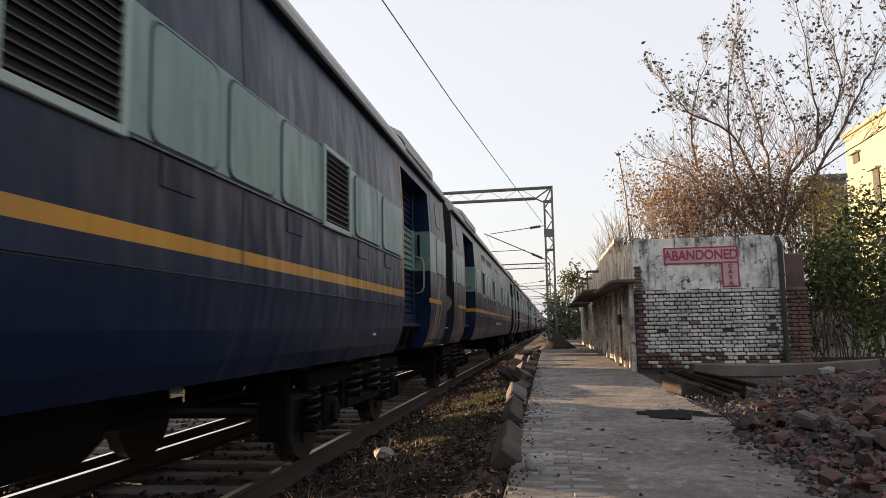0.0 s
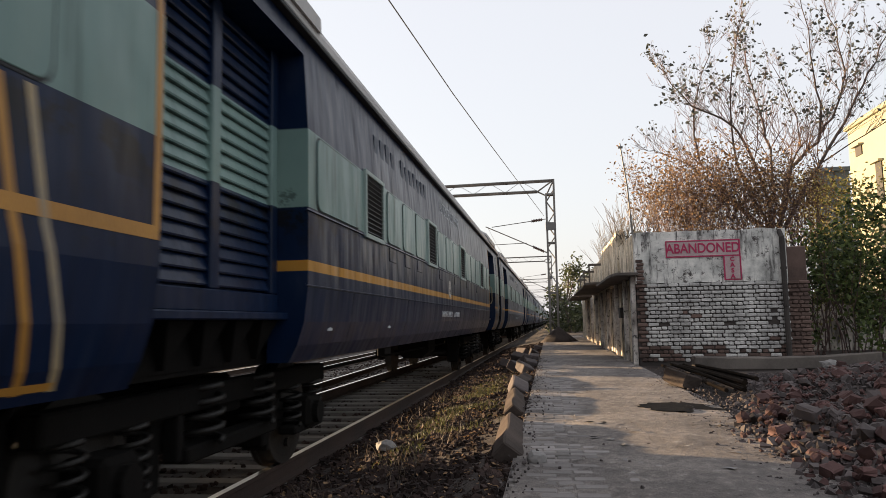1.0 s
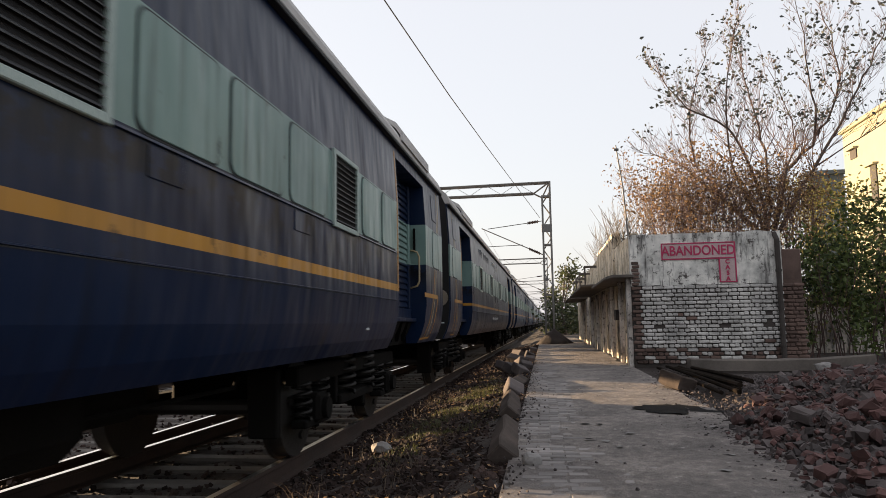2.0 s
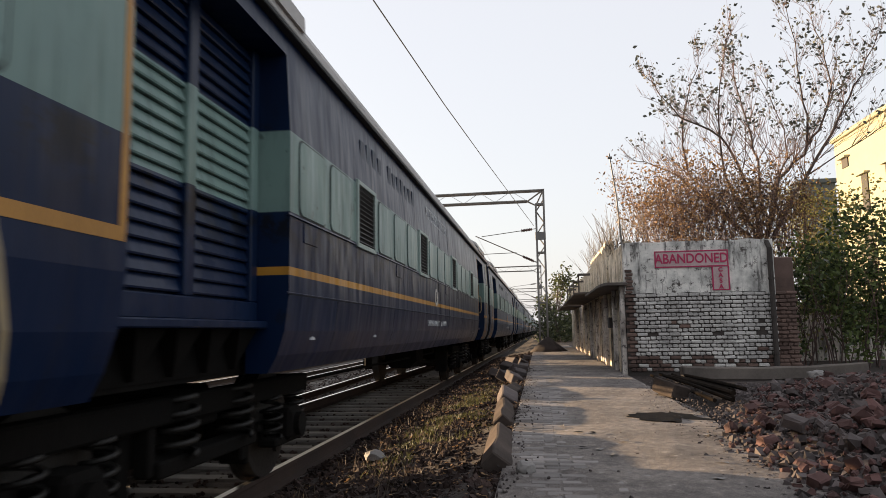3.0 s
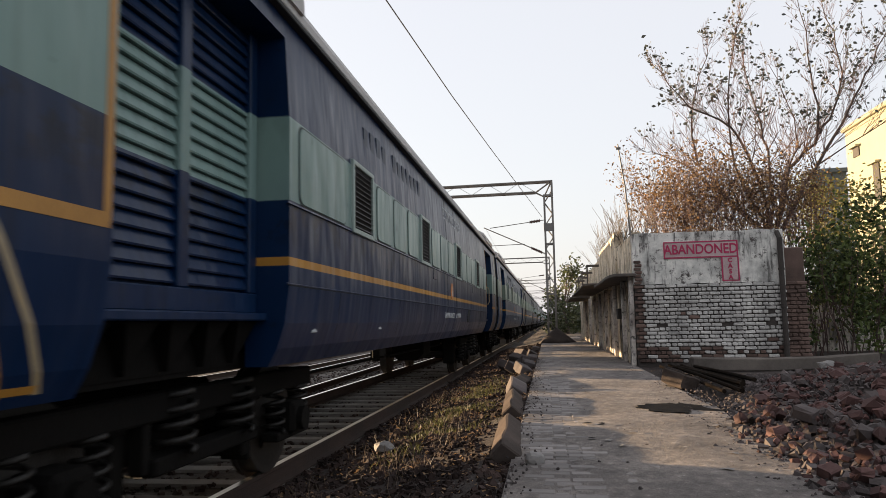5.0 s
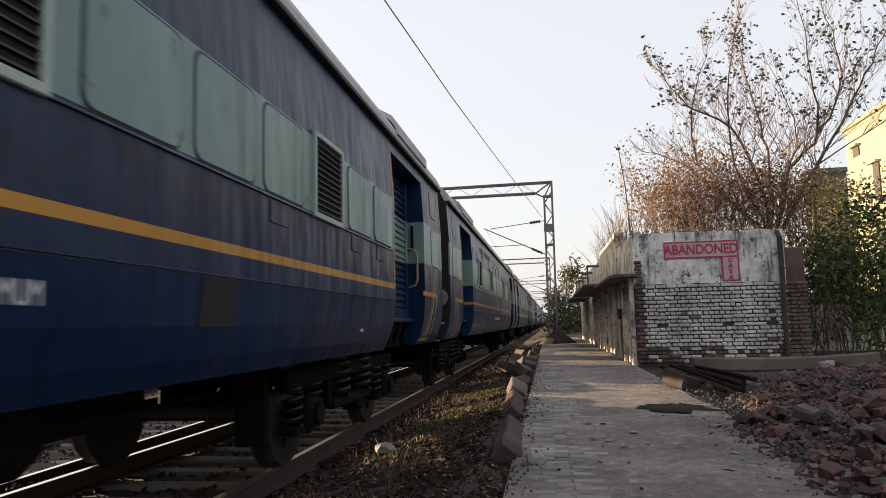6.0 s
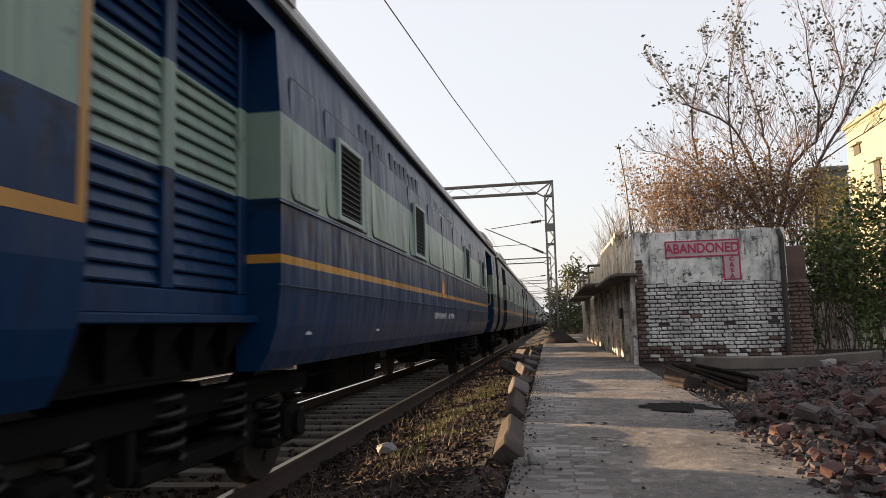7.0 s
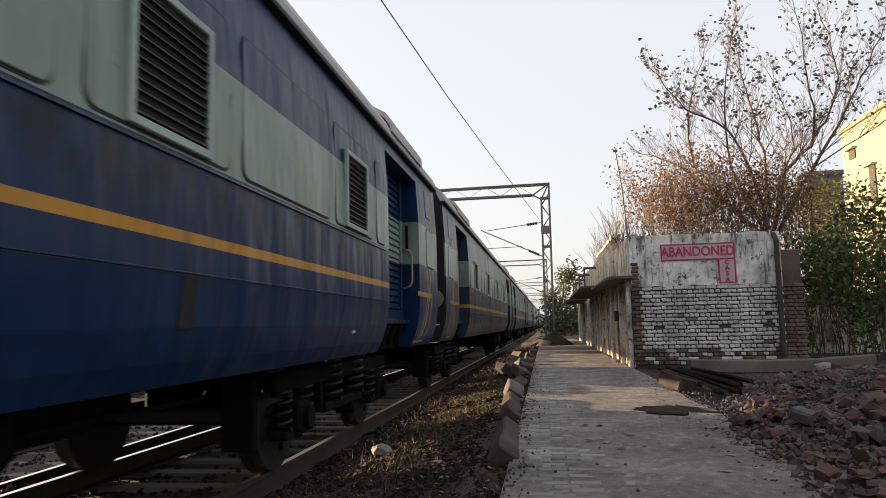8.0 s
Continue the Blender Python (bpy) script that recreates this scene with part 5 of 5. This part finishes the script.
part("roof", bm, M_SLATE, shed)
bm = bmesh.new()
box(bm, 5.6, 14, 23.0, 23.25, -0.1, 1.7, 0.02)
tagged(part("wall_rear", bm, M_PLANK), "pale boundary wall behind the bushes", "wall", kind="structure")

# ---- plants ----


def grow(rnd, twigs, tips, p, d, length, r, depth, spread=0.55, up=0.12):
    """A tapering limb that forks into thinner ones."""
    n = 3 if depth > 1 else 2
    pts = [p.copy()]
    for k in range(n):
        d = (d + Vector((rnd.uniform(-1, 1), rnd.uniform(-1, 1), rnd.uniform(-0.6, 1))) * 0.17 + Vector((0, 0, up * 0.5))).normalized()
        pts.append(pts[-1] + d * length / n)
    twigs.append((pts, r, r * 0.62))
    if depth == 0:
        tips.append((pts[-1], d))
        return
    tips.append((pts[-1], d)) if depth < 2 else None
    for k in range(rnd.choice((2, 3, 3)) if depth > 1 else rnd.choice((2, 2, 3))):
        at = pts[-1] if k == 0 else pts[rnd.randrange(1, n + 1)]
        side = Vector((rnd.uniform(-1, 1), rnd.uniform(-1, 1), rnd.uniform(-0.5, 0.9)))
        nd = (d + side * spread * (0.55 if k == 0 else 1.1)).normalized()
        grow(rnd, twigs, tips, at, nd, length * rnd.uniform(0.6, 0.82), max(0.0045, r * 0.66 if k == 0 else r * 0.55), depth - 1, spread, up)


def leaves(rnd, spots, size, mat, name, parent=None):
    vs, fs = [], []
    for p, s in spots:
        m = Euler([rnd.uniform(0, 6.3) for _ in range(3)]).to_matrix()
        b = len(vs)
        k = size * s
        for q in ((0, -1, 0), (0.6, -0.25, 0.1), (0.35, 0.5, 0.05), (0, 1.1, -0.1), (-0.35, 0.5, 0.05), (-0.6, -0.25, 0.1)):
            v = m @ Vector([c * k for c in q])
            vs.append((p.x + v.x, p.y + v.y, p.z + v.z))
        fs += [(b, b + 1, b + 2, b + 3), (b, b + 3, b + 4, b + 5)]
    return stuff(name, vs, fs, mat, parent)


def bars(twigs, name, mat, parent, thin=0.0, thick=9.0):
    bm = bmesh.new()
    for pts, r0, r1 in twigs:
        if thin <= r0 < thick:
            tube(bm, pts, r0, r1, seg=7 if r0 > 0.03 else (4 if r0 > 0.012 else 3), cap=False)
    return part(name, bm, mat, parent, smooth=True)


def limb(rnd, twigs, tips, way, r, y0, lean):
    """A long bending limb through (x, z) waypoints, with side shoots on its outer part."""
    pts = []
    for i in range(len(way) - 1):
        a, b = Vector(way[i]), Vector(way[i + 1])
        p, q = Vector(way[max(i - 1, 0)]), Vector(way[min(i + 2, len(way) - 1)])
        for k in range(4):
            f = k / 4
            c = 0.5 * (2 * a + (b - p) * f + (2 * p - 5 * a + 4 * b - q) * f * f + (3 * a - p - 3 * b + q) * f ** 3)
            pts.append(c)
    pts.append(Vector(way[-1]))
    n = len(pts) - 1
    spine = [Vector((c.x + rnd.uniform(-0.05, 0.05), y0 + lean * k / n + rnd.uniform(-0.05, 0.05), c.y + rnd.uniform(-0.04, 0.04))) for k, c in enumerate(pts)]
    twigs.append((spine, r * 0.72, 0.008))
    for k in range(4, n + 1):
        f = k / n
        for j in range(4):
            d = (spine[k] - spine[k - 1]).normalized()
            side = Vector((rnd.uniform(-1, 1), rnd.uniform(-1, 1), rnd.uniform(-0.2, 1.0)))
            grow(rnd, twigs, tips, spine[k].copy(), (d * 0.7 + side * 0.9).normalized(), rnd.uniform(0.5, 1.0) * (1.1 - 0.7 * f), max(0.006, 0.017 * (1.1 - f)), 2, 0.55, 0.06)


rnd = random.Random(33)
tree = tagged(new("tree"), "tall half-bare tree with russet twigs behind the building", "tree")
base = Vector((6.15, 20.5, -0.1))
twigs, tips = [([base, base + Vector((0.05, 0, 1.2)), base + Vector((0.05, 0, 2.6))], 0.20, 0.16)], []
BOUGHS = [
    (((6.19, 3.3), (5.84, 4.87), (5.17, 6.2), (4.1, 6.85), (3.2, 8.0)), 0.075, -0.8),
    (((6.23, 3.3), (6.33, 5.24), (6.11, 6.71), (5.96, 7.87), (5.74, 9.23)), 0.06, 0.6),
    (((6.34, 3.3), (6.82, 5.06), (7.63, 6.05), (7.61, 7.76), (7.4, 10.1)), 0.085, 0.2),
    (((7.6, 6.0), (8.3, 7.06), (8.49, 8.67), (8.1, 10.37)), 0.05, 0.8),
    (((6.44, 3.3), (7.41, 5.03), (8.33, 6.57), (8.94, 7.82), (9.6, 9.08)), 0.08, -0.5),
    (((6.29, 3.3), (6.74, 4.9), (7.27, 6.16), (6.75, 8.31)), 0.055, 0.9),
    (((6.12, 3.3), (5.34, 5.3), (5.24, 7.26), (5.6, 9.41)), 0.06, -0.3),
    (((6.04, 3.3), (4.7, 4.68), (3.9, 5.5), (3.0, 5.9)), 0.05, 0.5),
    (((7.57, 5.18), (8.64, 5.84), (9.85, 6.64)), 0.04, -0.6),
    (((5.98, 3.4), (4.43, 5.34), (4.3, 6.99), (4.92, 8.87)), 0.055, 0.3)]
for way, r, lean in BOUGHS:
    limb(rnd, twigs, tips, way, r, 20.5, lean)
bars(twigs, "trunk", M_BARK, tree, 0.02)
bars(twigs, "branchwork", M_TWIG, tree, 0.0, 0.02)
spots = [(p + Vector([rnd.uniform(-0.16, 0.16) for _ in range(3)]), rnd.uniform(0.6, 1.3)) for p, d in tips if p.z > 6.3 and rnd.random() < 0.27 for _ in range(rnd.choice((1, 2, 3)))]
leaves(rnd, spots, 0.060, M_LEAF, "crown", tree)
# russet shoots low in the crown
shoots, stips = [], []
for k in range(300):
    a, rr = rnd.uniform(0, 6.3), rnd.uniform(0.1, 1.0) ** 0.6
    p = Vector((4.9 + 2.3 * rr * math.cos(a), 19.6 + 1.2 * rr * math.sin(a), rnd.uniform(2.0, 3.5)))
    grow(rnd, shoots, stips, p, Vector((rnd.uniform(-0.5, 0.3), rnd.uniform(-0.3, 0.3), 1)).normalized(), rnd.uniform(0.7, 1.1), 0.010, 2, 0.6, 0.1)
shrub = tagged(new("dry_shrub"), "dense russet dry shrub behind the parapet", "shrub")
bars(shoots, "stem", M_TWIG, shrub)
spots = [(p + Vector([rnd.uniform(-0.28, 0.28) for _ in range(3)]), rnd.uniform(0.5, 1.2)) for p, d in stips for _ in range(6) if rnd.random() < 0.8]
leaves(rnd, spots, 0.042, M_DRYLEAF, "foliage", shrub)
# dry weeds on the roof
weeds, wt = [], []
for k in range(110):
    y = rnd.uniform(16.6, 30)
    p = Vector((rnd.uniform(1.98, 2.6), y, 2.35 + (0.7 if y > 20 else 0.3)))
    grow(rnd, weeds, wt, p, Vector((rnd.uniform(-0.6, 0.4), rnd.uniform(-0.4, 0.4), 1)).normalized(), rnd.uniform(0.5, 0.85), 0.010, 1, 0.4, 0.05)
ob = tagged(bars(weeds, "roof_weeds", M_STRAW, None), "dry straw-coloured weeds growing on the roof", "weeds", kind="stuff")


def bush(label, centre, size, count, leaf, mat, seed):
    rnd = random.Random(seed)
    b = tagged(new("bush"), label, "bush")
    st, tp = [], []
    c = Vector(centre)
    for k in range(14):
        grow(rnd, st, tp, Vector((c.x + rnd.uniform(-0.5, 0.5) * size[0], c.y + rnd.uniform(-0.4, 0.4) * size[1], -0.1)), Vector((rnd.uniform(-0.35, 0.35), rnd.uniform(-0.3, 0.3), 1)).normalized(), size[2] * rnd.uniform(0.3, 0.5), 0.02, 2, 0.5, 0.1)
    bars(st, "stem", M_TWIG, b)
    spots = []
    centres = [Vector((c.x + rnd.gauss(0, 0.42) * size[0], c.y + rnd.gauss(0, 0.35) * size[1], size[2] * rnd.uniform(0.08, 1.0) ** 0.8)) for _ in range(90)]
    for k in range(count):
        q = centres[rnd.randrange(90)]
        p = q + Vector((rnd.gauss(0, 0.28), rnd.gauss(0, 0.28), rnd.gauss(0, 0.22)))
        if abs(p.x - 0.374 * p.y) < 0.42 and p.z < 1.3 and rnd.random() < 0.88:
            continue     # a thin patch low in the leaves
        spots.append((p, rnd.uniform(0.6, 1.3)))
    leaves(rnd, spots, leaf, mat, "foliage", b)
    return b


bush("dense dark green bush beside the ruined wall", (7.1, 18.6, 0), (1.7, 1.2, 3.0), 4200, 0.06, M_THICKET, 3)
bush("dense dark green bush beside the ruined wall", (9.4, 19.5, 0), (2.2, 1.4, 4.0), 5600, 0.062, M_THICKET, 4)
bush("olive-brown thicket under the tree", (8.6, 21.8, 0), (2.6, 1.2, 4.9), 5200, 0.055, M_OLIVE, 6)


def far_tree(x, y, h, seed):
    rnd = random.Random(seed)
    t = tagged(new("tree"), "distant dark green tree beyond the path", "tree", "far trees")
    tw, tp = [], []
    grow(rnd, tw, tp, Vector((x, y, -0.1)), Vector((0, 0, 1)), h * 0.42, 0.14, 3, 0.6, 0.1)
    bars(tw, "trunk", M_BARK, t)
    spots = [(p + Vector([rnd.gauss(0, 0.45) for _ in range(3)]), rnd.uniform(0.6, 1.4)) for p, d in tp for _ in range(32)]
    for k in range(900):
        spots.append((Vector((x + rnd.gauss(0, h * 0.2), y + rnd.gauss(0, h * 0.2), rnd.uniform(0.0, h * 0.5))), rnd.uniform(0.6, 1.4)))
    leaves(rnd, spots, 0.12, M_BUSH, "crown", t)


for x, y, h, s in ((1.7, 60, 5.2, 1), (3.2, 64, 4.2, 2), (2.3, 72, 4.6, 3), (4.8, 70, 5.0, 4), (0.9, 90, 4.0, 5)):
    far_tree(x, y, h, s)

# ---- pavers and wall bricks ----
bm = bmesh.new()
box(bm, -0.098, 0.098, -0.048, 0.048, -0.06, 0.0, 0.006)
rnd = random.Random(77)
first = None
joined_v, joined_f = [], []
unit = None
for k, (x, y) in enumerate(PAVER_ROWS):
    if rnd.random() < 0.05:
        continue
    z = rnd.uniform(-0.004, 0.006)
    if first is None:
        ob = part("paver", bm, M_PAVER, path)
        first = ob.data
        unit = ([v.co.copy() for v in first.vertices], [tuple(p.vertices) for p in first.polygons])
    elif k < 300:
        ob = new("paver", first)
        ob.parent = path
    m = pose(x + rnd.uniform(-0.004, 0.004), y, z, rnd.uniform(-1.2, 1.2), rnd.uniform(-1.0, 1.0), rnd.uniform(-1.5, 1.5))
    if k < 300:
        ob.matrix_basis = m
    else:
        b = len(joined_v)
        joined_v += [tuple(m @ c) for c in unit[0]]
        joined_f += [tuple(b + i for i in f) for f in unit[1]]
ob = stuff("far_pavers", joined_v, joined_f, M_PAVER, path)
ob["kind"] = "stuff"

brick = {}
holes = [(2.42, 0.84), (3.76, 0.86), (4.80, 0.90)]
COURSE = 0.0855
for c in range(24):
    z = 0.09 + c * COURSE
    if z > BSPLIT - 0.03:
        break
    half = 0.106 if c % 2 else 0.049     # stretchers, then headers
    x = BX0 + half + (0.0 if c % 2 else 0.06)
    while x < 5.5:
        if not any(abs(x - hx_) < half + 0.005 and abs(z - hz) < 0.05 for hx_, hz in holes) and rnd.random() > 0.004:
            bare = x < BX0 + 0.2 or x > 5.08 or (z < 0.42 and rnd.random() < 0.8 - z) or rnd.random() < 0.008
            key = ("r" if bare else "w") + str(c % 2) + str(rnd.randrange(3))
            if key not in brick:
                bm = bmesh.new()
                box(bm, -half, half, 0, 0.06, -0.033, 0.033, 0.012)
                for v in bm.verts:
                    v.co.x += rnd.uniform(-0.008, 0.008)
                    v.co.z += rnd.uniform(-0.007, 0.007)
                ob = part("brick", bm, M_RBRICK if bare else M_WBRICK, gable_core)
                brick[key] = ob.data
            else:
                ob = new("brick", brick[key])
                ob.parent = gable_core
            back = 0.07 if x > 5.08 else 0.0
            ob.matrix_basis = pose(x + rnd.uniform(-0.006, 0.006), BY - 0.018 + back + rnd.uniform(-0.01, 0.01), z + rnd.uniform(-0.005, 0.005), rnd.uniform(-2, 2), rnd.uniform(-1.8, 1.8), rnd.uniform(-2, 2))
        x += 2 * half + 0.017
bm = bmesh.new()
box(bm, -0.076, 0.076, 0, 0.06, -0.031, 0.031, 0.012)
corner_brick = part("brick", bm, M_RBRICK, gable_core)
corner_brick.matrix_basis = pose(BX0 + 0.085, BY - 0.055, 1.80 + 6 * 0.078)
for c in range(6):
    ob = new("brick", corner_brick.data)
    ob.parent = gable_core
    ob.matrix_basis = pose(BX0 + 0.085 + 0.02 * (c % 2), BY - 0.055, 1.80 + c * 0.078, 0, rnd.uniform(-2, 2), 0)

motions()
